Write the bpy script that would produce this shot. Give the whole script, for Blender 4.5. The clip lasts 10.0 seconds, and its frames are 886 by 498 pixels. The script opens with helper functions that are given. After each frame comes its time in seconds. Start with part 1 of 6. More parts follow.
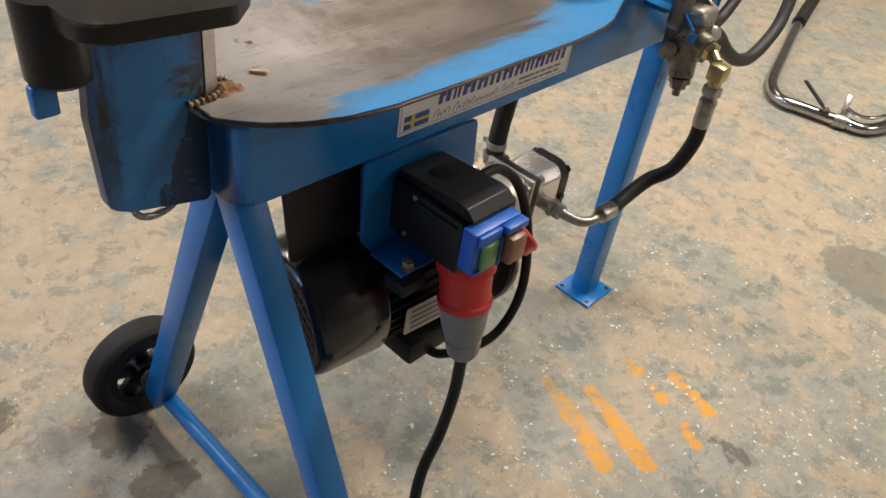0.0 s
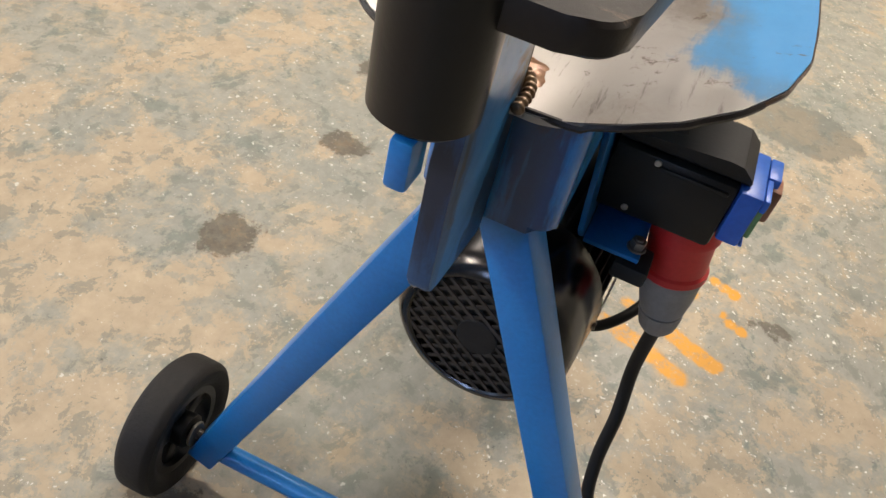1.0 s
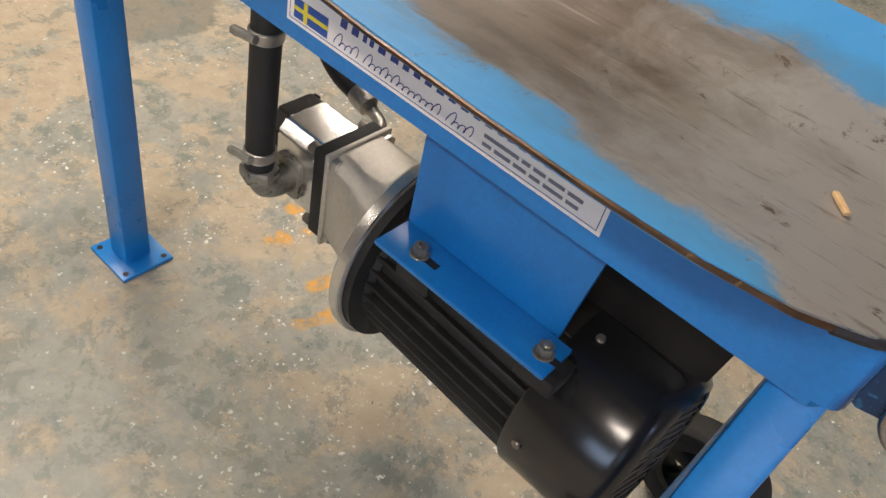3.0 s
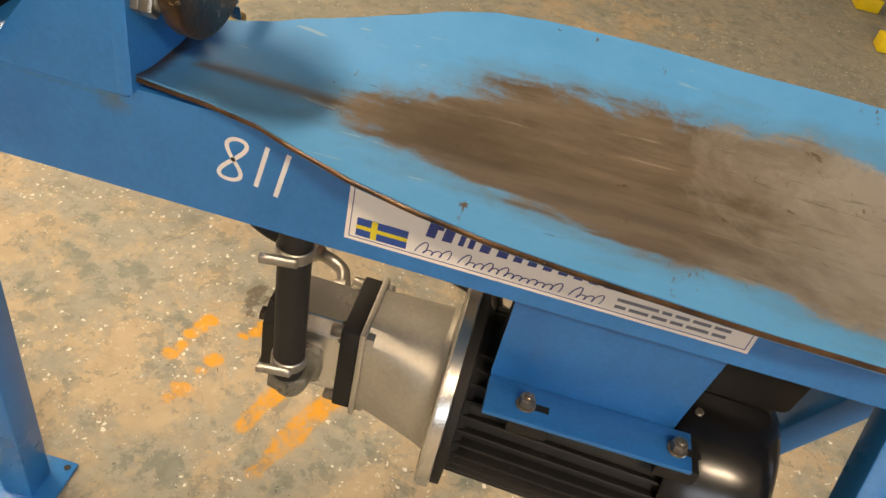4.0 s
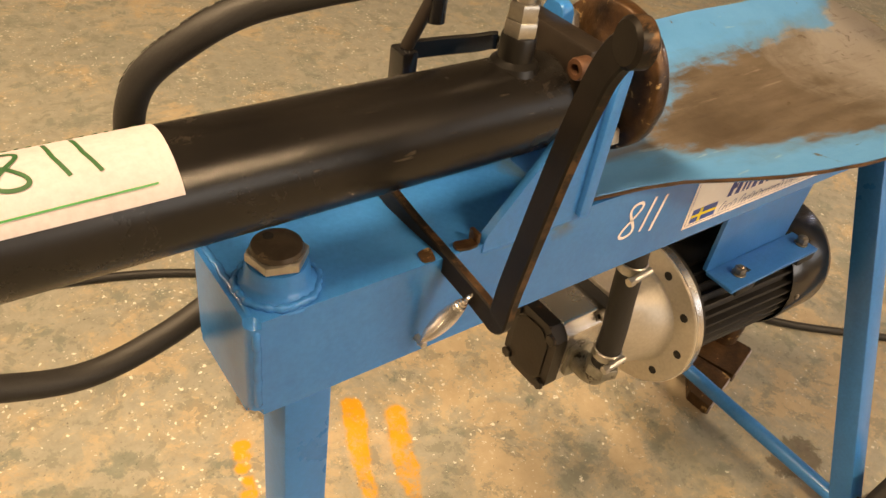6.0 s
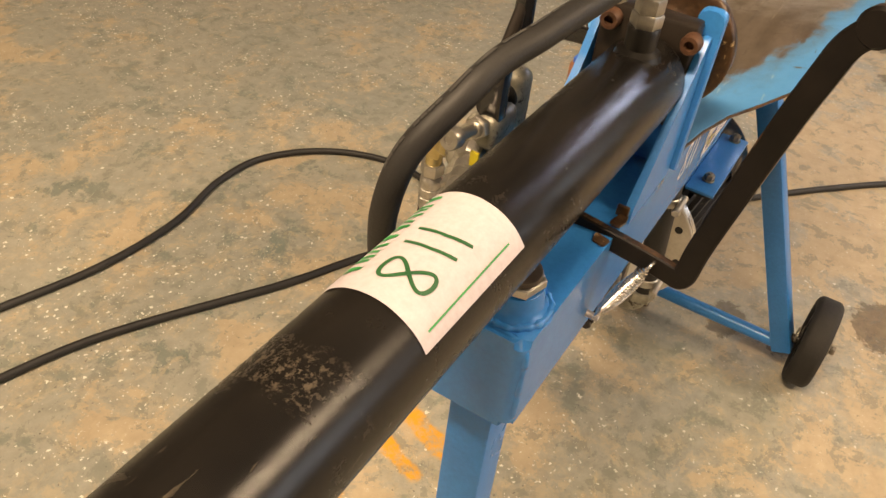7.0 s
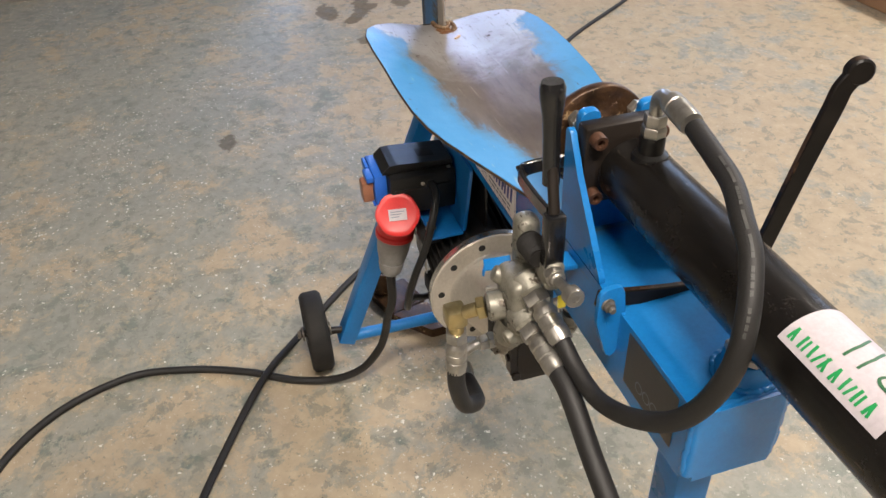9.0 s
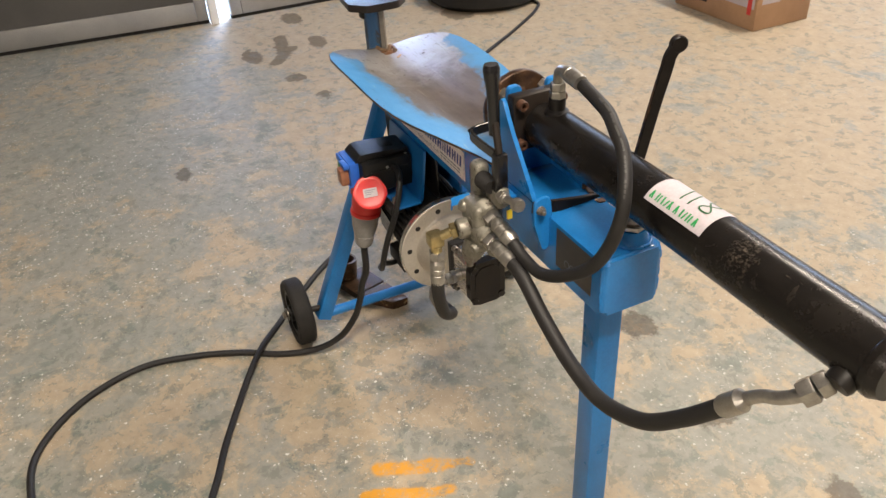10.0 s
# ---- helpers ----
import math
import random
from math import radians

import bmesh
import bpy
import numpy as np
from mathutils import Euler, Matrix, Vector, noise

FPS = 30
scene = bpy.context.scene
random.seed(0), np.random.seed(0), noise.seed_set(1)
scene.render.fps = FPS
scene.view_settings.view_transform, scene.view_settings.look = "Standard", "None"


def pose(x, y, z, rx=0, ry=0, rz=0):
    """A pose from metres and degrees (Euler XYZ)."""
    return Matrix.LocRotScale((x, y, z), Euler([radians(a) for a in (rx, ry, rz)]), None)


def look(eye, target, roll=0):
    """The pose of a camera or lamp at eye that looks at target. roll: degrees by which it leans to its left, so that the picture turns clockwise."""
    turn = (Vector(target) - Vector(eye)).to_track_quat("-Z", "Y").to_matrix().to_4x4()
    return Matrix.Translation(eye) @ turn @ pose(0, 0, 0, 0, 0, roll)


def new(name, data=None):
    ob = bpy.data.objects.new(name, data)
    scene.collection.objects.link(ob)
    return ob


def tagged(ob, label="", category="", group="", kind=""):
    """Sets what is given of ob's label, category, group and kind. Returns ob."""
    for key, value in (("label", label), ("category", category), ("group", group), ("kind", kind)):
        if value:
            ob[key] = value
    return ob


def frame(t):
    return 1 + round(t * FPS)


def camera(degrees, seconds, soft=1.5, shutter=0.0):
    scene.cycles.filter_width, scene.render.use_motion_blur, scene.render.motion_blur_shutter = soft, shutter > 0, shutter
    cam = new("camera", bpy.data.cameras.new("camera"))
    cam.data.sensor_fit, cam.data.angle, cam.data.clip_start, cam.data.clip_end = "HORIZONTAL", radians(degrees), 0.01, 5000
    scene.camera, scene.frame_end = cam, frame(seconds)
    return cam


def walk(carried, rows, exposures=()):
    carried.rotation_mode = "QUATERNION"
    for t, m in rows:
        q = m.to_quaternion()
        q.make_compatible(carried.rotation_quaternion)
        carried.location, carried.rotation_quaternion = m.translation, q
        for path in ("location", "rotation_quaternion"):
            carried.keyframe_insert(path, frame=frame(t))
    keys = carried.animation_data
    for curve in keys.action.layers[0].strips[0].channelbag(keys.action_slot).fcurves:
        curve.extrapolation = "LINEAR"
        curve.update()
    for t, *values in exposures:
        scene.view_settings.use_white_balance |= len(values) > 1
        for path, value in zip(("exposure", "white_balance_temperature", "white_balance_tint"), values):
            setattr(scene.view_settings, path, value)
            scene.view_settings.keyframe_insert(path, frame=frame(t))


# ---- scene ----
cam = camera(59.21, 10.0)
PATH = [
    (0, (-0.3124, -0.5498, 1.0392), (0.6086, 0.1837, 0.1097), 9.42),
    (0.5, (-0.3510, -0.3137, 0.9504), (0.6405, 0.2139, -0.0439), 12.31),
    (1, (-0.3712, -0.0694, 0.9253), (0.6906, 0.1723, -0.1063), 14.89),
    (1.5, (-0.3221, 0.1406, 0.8899), (0.7440, 0.0637, -0.1625), 16.10),
    (2, (-0.2204, 0.2822, 0.8772), (0.7691, -0.1250, -0.1740), 16.65),
    (2.5, (-0.1061, 0.3645, 0.9105), (0.7241, -0.3365, -0.1236), 16.02),
    (2.7, (-0.0454, 0.3876, 0.9158), (0.6935, -0.4054, -0.1211), 14.97),
    (3.8, (0.3221, 0.4582, 0.9691), (0.4756, -0.6680, -0.0098), 14.99),
    (4, (0.3789, 0.4689, 0.9848), (0.4515, -0.6714, 0.0130), 13.78),
    (4.5, (0.5658, 0.4542, 0.9874), (0.3942, -0.6852, 0.0270), 12.57),
    (5, (0.7250, 0.4073, 0.9991), (0.3107, -0.6776, 0.0497), 11.99),
    (5.5, (0.8840, 0.4174, 1.0260), (0.2818, -0.5861, 0.0878), 10.46),
    (6, (1.0574, 0.3717, 1.0399), (0.2889, -0.5119, 0.1026), 9.43),
    (6.2, (1.1238, 0.3253, 1.0405), (0.2916, -0.5010, 0.1052), 9.04),
    (7.3, (1.2878, 0.1017, 1.0721), (0.2070, -0.3069, 0.1155), 6.14),
    (7.5, (1.2936, 0.0585, 1.0720), (0.1646, -0.2551, 0.1356), 5.68),
    (8, (1.2224, -0.0935, 1.0783), (0.0439, -0.1702, 0.1534), 3.67),
    (8.5, (1.2101, -0.2231, 1.1105), (0.0312, -0.0770, 0.1946), 0.47),
    (9, (1.2826, -0.3637, 1.1964), (0.1256, -0.0427, 0.2974), -2.48),
    (9.5, (1.4387, -0.4704, 1.2477), (0.2863, -0.0400, 0.3894), -3.61),
    (10, (1.5996, -0.5741, 1.2936), (0.4619, -0.0810, 0.4496), -3.66),
]
EXPOSURES = [(0.0, -0.07, 5900, 13), (1.0, 0.07, 6000, 13), (2.0, -0.14, 5950, 13), (2.7, -0.18, 5800, 13), (4.0, -0.06, 7850, 14), (5.0, 0.06, 9150, 17), (5.5, 0.16, 9800, 18), (6.2, 0.27, 10500, 19), (7.5, 0.06, 7150, 16), (8.0, 0.0, 6350, 15), (8.5, 0.12, 5850, 13), (10.0, 0.08, 6250, 14)]
walk(cam, [(t, look(eye, target, roll)) for t, eye, target, roll in PATH], EXPOSURES)

# ---------------------------------------------------------------- light
world = bpy.data.worlds.new("world")
scene.world = world
world.use_nodes = True
wn = world.node_tree.nodes
sky = wn.new("ShaderNodeTexSky")
sky.sky_type, sky.sun_disc = "NISHITA", False
sky.sun_elevation, sky.sun_rotation = radians(35), radians(120)
world.node_tree.links.new(sky.outputs[0], wn["Background"].inputs[0])
wn["Background"].inputs[1].default_value = 0.08


def area_lamp(name, eye, target, sx, sy, watts, color, spread=180):
    data = bpy.data.lights.new(name, "AREA")
    data.shape, data.size, data.size_y = "RECTANGLE", sx, sy
    data.energy, data.color, data.spread = watts, color, radians(spread)
    ob = new(name, data)
    ob.matrix_world = look(eye, target)
    return ob


TUBE = (1.0, 0.86, 0.68)
LAMPS = [(2.3, -0.25, 205, 90), (-0.75, 2.9, 155, 0), (4.2, -4.3, 125, 0), (3.6, 3.0, 36, 0)]
for lx, ly, w, turn in LAMPS:
    area_lamp("tube_light", (lx, ly, 3.52), (lx, ly, 0), 0.28 if turn else 1.45, 1.45 if turn else 0.28, w, TUBE)
# daylight through the gap between the gate leaves and through an unseen north window
area_lamp("gap_daylight", (-3.12, 0.62, 1.0), (-2.2, -0.45, 0.5), 1.0, 1.8, 290, (0.50, 0.66, 1.0))
area_lamp("window_daylight", (-1.0, 5.12, 1.75), (-0.4, 0.0, 0.6), 3.0, 1.3, 60, (0.68, 0.81, 1.0))

# unseen fill lamp, added to put cool glare on the far floor
area_lamp("floor_glare_fill", (-2.9, 2.6, 1.4), (0.0, 1.2, 0.3), 1.3, 1.1, 8, (0.55, 0.71, 1.0))

# ---------------------------------------------------------------- materials


def nodes_of(name):
    m = bpy.data.materials.new(name)
    m.use_nodes = True
    nt = m.node_tree
    return m, nt, nt.nodes["Principled BSDF"]


def noise_node(nt, scale, detail=6, rough=0.6, distort=0.0, vec=None):
    n = nt.nodes.new("ShaderNodeTexNoise")
    n.inputs["Scale"].default_value, n.inputs["Detail"].default_value = scale, detail
    n.inputs["Roughness"].default_value, n.inputs["Distortion"].default_value = rough, distort
    if vec is None:
        tc = nt.nodes.new("ShaderNodeTexCoord")
        vec = tc.outputs["Object"]
    nt.links.new(vec, n.inputs["Vector"])
    return n


def ramp(nt, src, a, b, lo=(0, 0, 0, 1), hi=(1, 1, 1, 1)):
    r = nt.nodes.new("ShaderNodeValToRGB")
    r.color_ramp.elements[0].position, r.color_ramp.elements[1].position = a, b
    r.color_ramp.elements[0].color, r.color_ramp.elements[1].color = lo, hi
    nt.links.new(src, r.inputs[0])
    return r.outputs[0]


def mix(nt, fac, a, b, mode="MIX"):
    n = nt.nodes.new("ShaderNodeMix")
    n.data_type, n.blend_type = "RGBA", mode
    for sock, v in ((n.inputs[0], fac), (n.inputs[6], a), (n.inputs[7], b)):
        if isinstance(v, (int, float)):
            sock.default_value = v
        elif isinstance(v, tuple):
            sock.default_value = (*v[:3], 1)
        else:
            nt.links.new(v, sock)
    return n.outputs[2]


def math_node(nt, op, a, b=0.0, c=0.0, clamp=False):
    n = nt.nodes.new("ShaderNodeMath")
    n.operation, n.use_clamp = op, clamp
    for sock, v in zip(n.inputs, (a, b, c)):
        if isinstance(v, (int, float)):
            sock.default_value = v
        else:
            nt.links.new(v, sock)
    return n.outputs[0]


def bump(nt, bsdf, height, strength, dist=0.002):
    b = nt.nodes.new("ShaderNodeBump")
    b.inputs["Strength"].default_value, b.inputs["Distance"].default_value = strength, dist
    nt.links.new(height, b.inputs["Height"])
    nt.links.new(b.outputs[0], bsdf.inputs["Normal"])


def simple(name, c1, c2, rough=0.5, metal=0.0, scale=30, wear=None, wear_at=0.68, bumps=0.15, fine=220, rough_var=0.12, coat=0.0, spec=0.5):
    """A base colour with slow variation c1 to c2, fine grain, and optional patches of wear with a colour of their own."""
    m, nt, b = nodes_of(name)
    slow = noise_node(nt, scale, 5)
    col = mix(nt, ramp(nt, slow.outputs[0], 0.3, 0.7), c1, c2)
    grain = noise_node(nt, fine, 3)
    col = mix(nt, 0.18, col, grain.outputs[0], "OVERLAY")
    rv = nt.nodes.new("ShaderNodeMapRange")
    rv.inputs[3].default_value, rv.inputs[4].default_value = max(rough - rough_var, 0.04), min(rough + rough_var, 1)
    nt.links.new(slow.outputs[0], rv.inputs[0])
    nt.links.new(rv.outputs[0], b.inputs["Roughness"])
    b.inputs["Metallic"].default_value = metal
    if wear:
        wnz = noise_node(nt, scale * 0.9, 9, 0.72, 0.4)
        mask = ramp(nt, wnz.outputs[0], wear_at, wear_at + 0.05)
        col = mix(nt, mask, col, wear)
    nt.links.new(col, b.inputs["Base Color"])
    b.inputs["Coat Weight"].default_value = coat
    b.inputs["Specular IOR Level"].default_value = spec
    b.inputs["Coat Roughness"].default_value = 0.2
    bump(nt, b, grain.outputs[0], bumps, 0.0008)
    return m


BLUE1, BLUE2 = (0.011, 0.155, 0.455), (0.019, 0.205, 0.56)
blue = simple("blue_paint", BLUE1, BLUE2, 0.31, 0, 9, (0.10, 0.055, 0.03), 0.80, 0.10)
worn_blue = simple("worn_blue_paint", (0.009, 0.115, 0.36), (0.016, 0.175, 0.49), 0.33, 0, 13, (0.012, 0.015, 0.022), 0.665, 0.14)
blue_plastic = simple("blue_plastic", (0.02, 0.11, 0.50), (0.03, 0.14, 0.58), 0.4)
black_paint = simple("black_paint", (0.006, 0.0054, 0.005), (0.012, 0.0104, 0.009), 0.38, 0, 11, (0.11, 0.08, 0.05), 0.765, 0.12, spec=0.36, rough_var=0.2)
gloss_black = simple("gloss_black", (0.006, 0.006, 0.007), (0.011, 0.011, 0.012), 0.22, 0, 12, (0.05, 0.045, 0.04), 0.80, 0.05, coat=0.3)
dull_black = simple("dull_black", (0.010, 0.010, 0.010), (0.022, 0.021, 0.020), 0.6, 0, 40, (0.075, 0.066, 0.054), 0.645, spec=0.3)
black_plastic = simple("black_plastic", (0.006, 0.006, 0.006), (0.011, 0.011, 0.011), 0.42, 0, 30, spec=0.35)
rubber = simple("rubber", (0.009, 0.0085, 0.008), (0.018, 0.0165, 0.015), 0.7, 0, 35, (0.12, 0.105, 0.085), 0.70, 0.9, spec=0.35)
hose_rubber = simple("hose_rubber", (0.011, 0.0105, 0.0105), (0.019, 0.018, 0.017), 0.55, 0, 25, bumps=0.35, fine=500, spec=0.38)
aluminium = simple("aluminium", (0.46, 0.43, 0.375), (0.58, 0.545, 0.485), 0.46, 0.7, 18, (0.27, 0.23, 0.18), 0.70, 0.35)
machined = simple("machined_aluminium", (0.68, 0.66, 0.63), (0.8, 0.78, 0.75), 0.26, 0.95, 10)
zinc = simple("zinc_steel", (0.32, 0.305, 0.275), (0.48, 0.46, 0.42), 0.34, 0.88, 60, (0.17, 0.13, 0.08), 0.68)
old_zinc = simple("tarnished_zinc", (0.16, 0.14, 0.115), (0.30, 0.275, 0.235), 0.42, 0.75, 90, (0.12, 0.06, 0.03), 0.64)
brass = simple("yellow_zinc", (0.44, 0.345, 0.15), (0.56, 0.47, 0.26), 0.32, 0.95, 50)
chrome = simple("chromed_steel", (0.36, 0.35, 0.335), (0.5, 0.49, 0.47), 0.2, 1.0, 25, (0.18, 0.13, 0.09), 0.70)
rusty = simple("rusty_steel", (0.020, 0.011, 0.006), (0.105, 0.055, 0.025), 0.38, 0.35, 38, (0.40, 0.27, 0.13), 0.60, 0.7)
push_rust = simple("worn_rusty_plate", (0.016, 0.009, 0.005), (0.085, 0.042, 0.018), 0.36, 0.4, 48, (0.42, 0.29, 0.15), 0.575, 0.8)
cast_grey = simple("cast_valve_metal", (0.155, 0.148, 0.12), (0.33, 0.315, 0.265), 0.46, 0.5, 60, (0.055, 0.043, 0.03), 0.57, 1.0, fine=110)
grille_metal = simple("dusty_grille", (0.022, 0.019, 0.017), (0.055, 0.047, 0.04), 0.55, 0.1, 60)
rust_bolt = simple("rusty_bolt", (0.045, 0.021, 0.012), (0.12, 0.055, 0.03), 0.55, 0.3, 90, (0.20, 0.12, 0.07), 0.66, 0.4)
dark_steel = simple("dark_steel", (0.010, 0.008, 0.007), (0.024, 0.018, 0.014), 0.42, 0.2, 16, (0.15, 0.105, 0.065), 0.70, 0.3, spec=0.4)
greasy_cap = simple("greasy_cap", (0.012, 0.010, 0.009), (0.024, 0.018, 0.014), 0.42, 0.2, 18, (0.10, 0.052, 0.028), 0.585, 0.3)
browned_cap = simple("browned_cap", (0.040, 0.030, 0.023), (0.085, 0.066, 0.050), 0.36, 0.4, 60, (0.16, 0.12, 0.085), 0.63, 0.35)
print_ink = simple("faded_print", (0.035, 0.035, 0.034), (0.06, 0.058, 0.055), 0.6, 0, 90)
scale_grey = simple("bare_cut_steel", (0.26, 0.23, 0.24), (0.34, 0.31, 0.32), 0.5, 0.5, 40)
weld_shine = simple("weld_shine", (0.11, 0.06, 0.03), (0.24, 0.17, 0.105), 0.34, 0.5, 90, (0.10, 0.042, 0.018), 0.56, 0.5)
bare_steel = simple("bare_steel", (0.27, 0.24, 0.20), (0.40, 0.37, 0.33), 0.4, 0.6, 30, (0.10, 0.06, 0.035), 0.60, 0.4)
ring_steel = simple("ring_steel", (0.30, 0.28, 0.26), (0.42, 0.40, 0.37), 0.3, 0.9, 40, (0.10, 0.07, 0.05), 0.62)
weld_mat = simple("weld_bead", (0.12, 0.052, 0.022), (0.21, 0.108, 0.05), 0.34, 0.3, 80, (0.42, 0.37, 0.29), 0.67, 0.5)
red_plastic = simple("red_plastic", (0.52, 0.018, 0.018), (0.60, 0.03, 0.025), 0.38, 0, 20)
grey_plastic = simple("grey_plastic", (0.20, 0.195, 0.185), (0.27, 0.26, 0.25), 0.5, 0, 25)
green_button = simple("green_button", (0.10, 0.24, 0.09), (0.15, 0.30, 0.12), 0.4)
brown_button = simple("red_brown_button", (0.24, 0.10, 0.055), (0.30, 0.14, 0.08), 0.4)
sticker_white = simple("sticker_white", (0.80, 0.765, 0.75), (0.85, 0.82, 0.80), 0.45, 0, 15, bumps=0.05)
paper = simple("paper", (0.43, 0.388, 0.415), (0.475, 0.433, 0.462), 0.6, 0, 15, bumps=0.05)
white_paint = simple("white_marker", (0.74, 0.75, 0.76), (0.82, 0.83, 0.84), 0.5, 0, 60)
green_ink = simple("green_ink", (0.01, 0.20, 0.05), (0.015, 0.27, 0.07), 0.5)
dark_ink = simple("dark_green_ink", (0.012, 0.07, 0.025), (0.02, 0.11, 0.04), 0.5)
navy_ink = simple("navy_ink", (0.012, 0.035, 0.19), (0.02, 0.05, 0.26), 0.45)
grey_ink = simple("grey_ink", (0.14, 0.15, 0.20), (0.2, 0.21, 0.26), 0.5)
flag_blue = simple("flag_blue", (0.01, 0.06, 0.30), (0.015, 0.08, 0.36), 0.45)
flag_yellow = simple("flag_yellow", (0.65, 0.55, 0.03), (0.72, 0.6, 0.05), 0.45)
decal_grey = simple("decal_grey", (0.045, 0.045, 0.045), (0.075, 0.072, 0.068), 0.45, 0.2, 25, (0.03, 0.2, 0.5), 0.76)
cardboard = simple("cardboard", (0.34, 0.20, 0.11), (0.42, 0.26, 0.15), 0.8, 0, 8)
red_ink = simple("red_ink", (0.55, 0.03, 0.03), (0.6, 0.05, 0.04), 0.5)
dark_red = simple("dark_red_paint", (0.16, 0.02, 0.015), (0.22, 0.03, 0.02), 0.45, 0, 20)
yellow_paint = simple("yellow_paint", (0.72, 0.52, 0.01), (0.78, 0.6, 0.02), 0.45, 0, 20)
wood = simple("split_wood", (0.45, 0.28, 0.13), (0.6, 0.42, 0.22), 0.8, 0, 90)
wall_paint = simple("wall_paint", (0.18, 0.168, 0.15), (0.235, 0.222, 0.20), 0.8, 0, 1.3, bumps=0.1, fine=60)
ceiling_paint = simple("ceiling_paint", (0.27, 0.255, 0.235), (0.34, 0.325, 0.30), 0.85, 0, 1.1)
gate_frame_mat = simple("gate_frame", (0.34, 0.34, 0.34), (0.44, 0.44, 0.43), 0.4, 0.6, 4)
gate_panel_mat = simple("gate_panel", (0.06, 0.058, 0.055), (0.09, 0.086, 0.08), 0.6, 0, 3)
white_lacquer = simple("white_lacquer", (0.74, 0.74, 0.74), (0.8, 0.8, 0.8), 0.4)


def lamp_material():
    m, nt, b = nodes_of("tube_glow")
    b.inputs["Base Color"].default_value = (0.9, 0.9, 0.88, 1)
    b.inputs["Emission Color"].default_value = (1.0, 0.86, 0.68, 1)
    b.inputs["Emission Strength"].default_value = 6.0
    return m


def xyz(nt):
    tc = nt.nodes.new("ShaderNodeTexCoord")
    sep = nt.nodes.new("ShaderNodeSeparateXYZ")
    nt.links.new(tc.outputs["Object"], sep.inputs[0])
    return tc.outputs["Object"], sep.outputs[0], sep.outputs[1], sep.outputs[2]


def stretched(nt, vec, scale, sx, sy, sz, detail=7, rough=0.65):
    mp = nt.nodes.new("ShaderNodeMapping")
    mp.inputs["Scale"].default_value = (sx, sy, sz)
    nt.links.new(vec, mp.inputs[0])
    return noise_node(nt, scale, detail, rough, 0.2, mp.outputs[0]).outputs[0]


def lump(nt, terms, noise_out, amount):
    """Sum of terms with ragged noise added: positive inside a patch."""
    d = terms[0]
    for t in terms[1:]:
        d = math_node(nt, "MINIMUM", d, t)
    return math_node(nt, "ADD", d, math_node(nt, "MULTIPLY_ADD", noise_out, amount, -amount / 2))


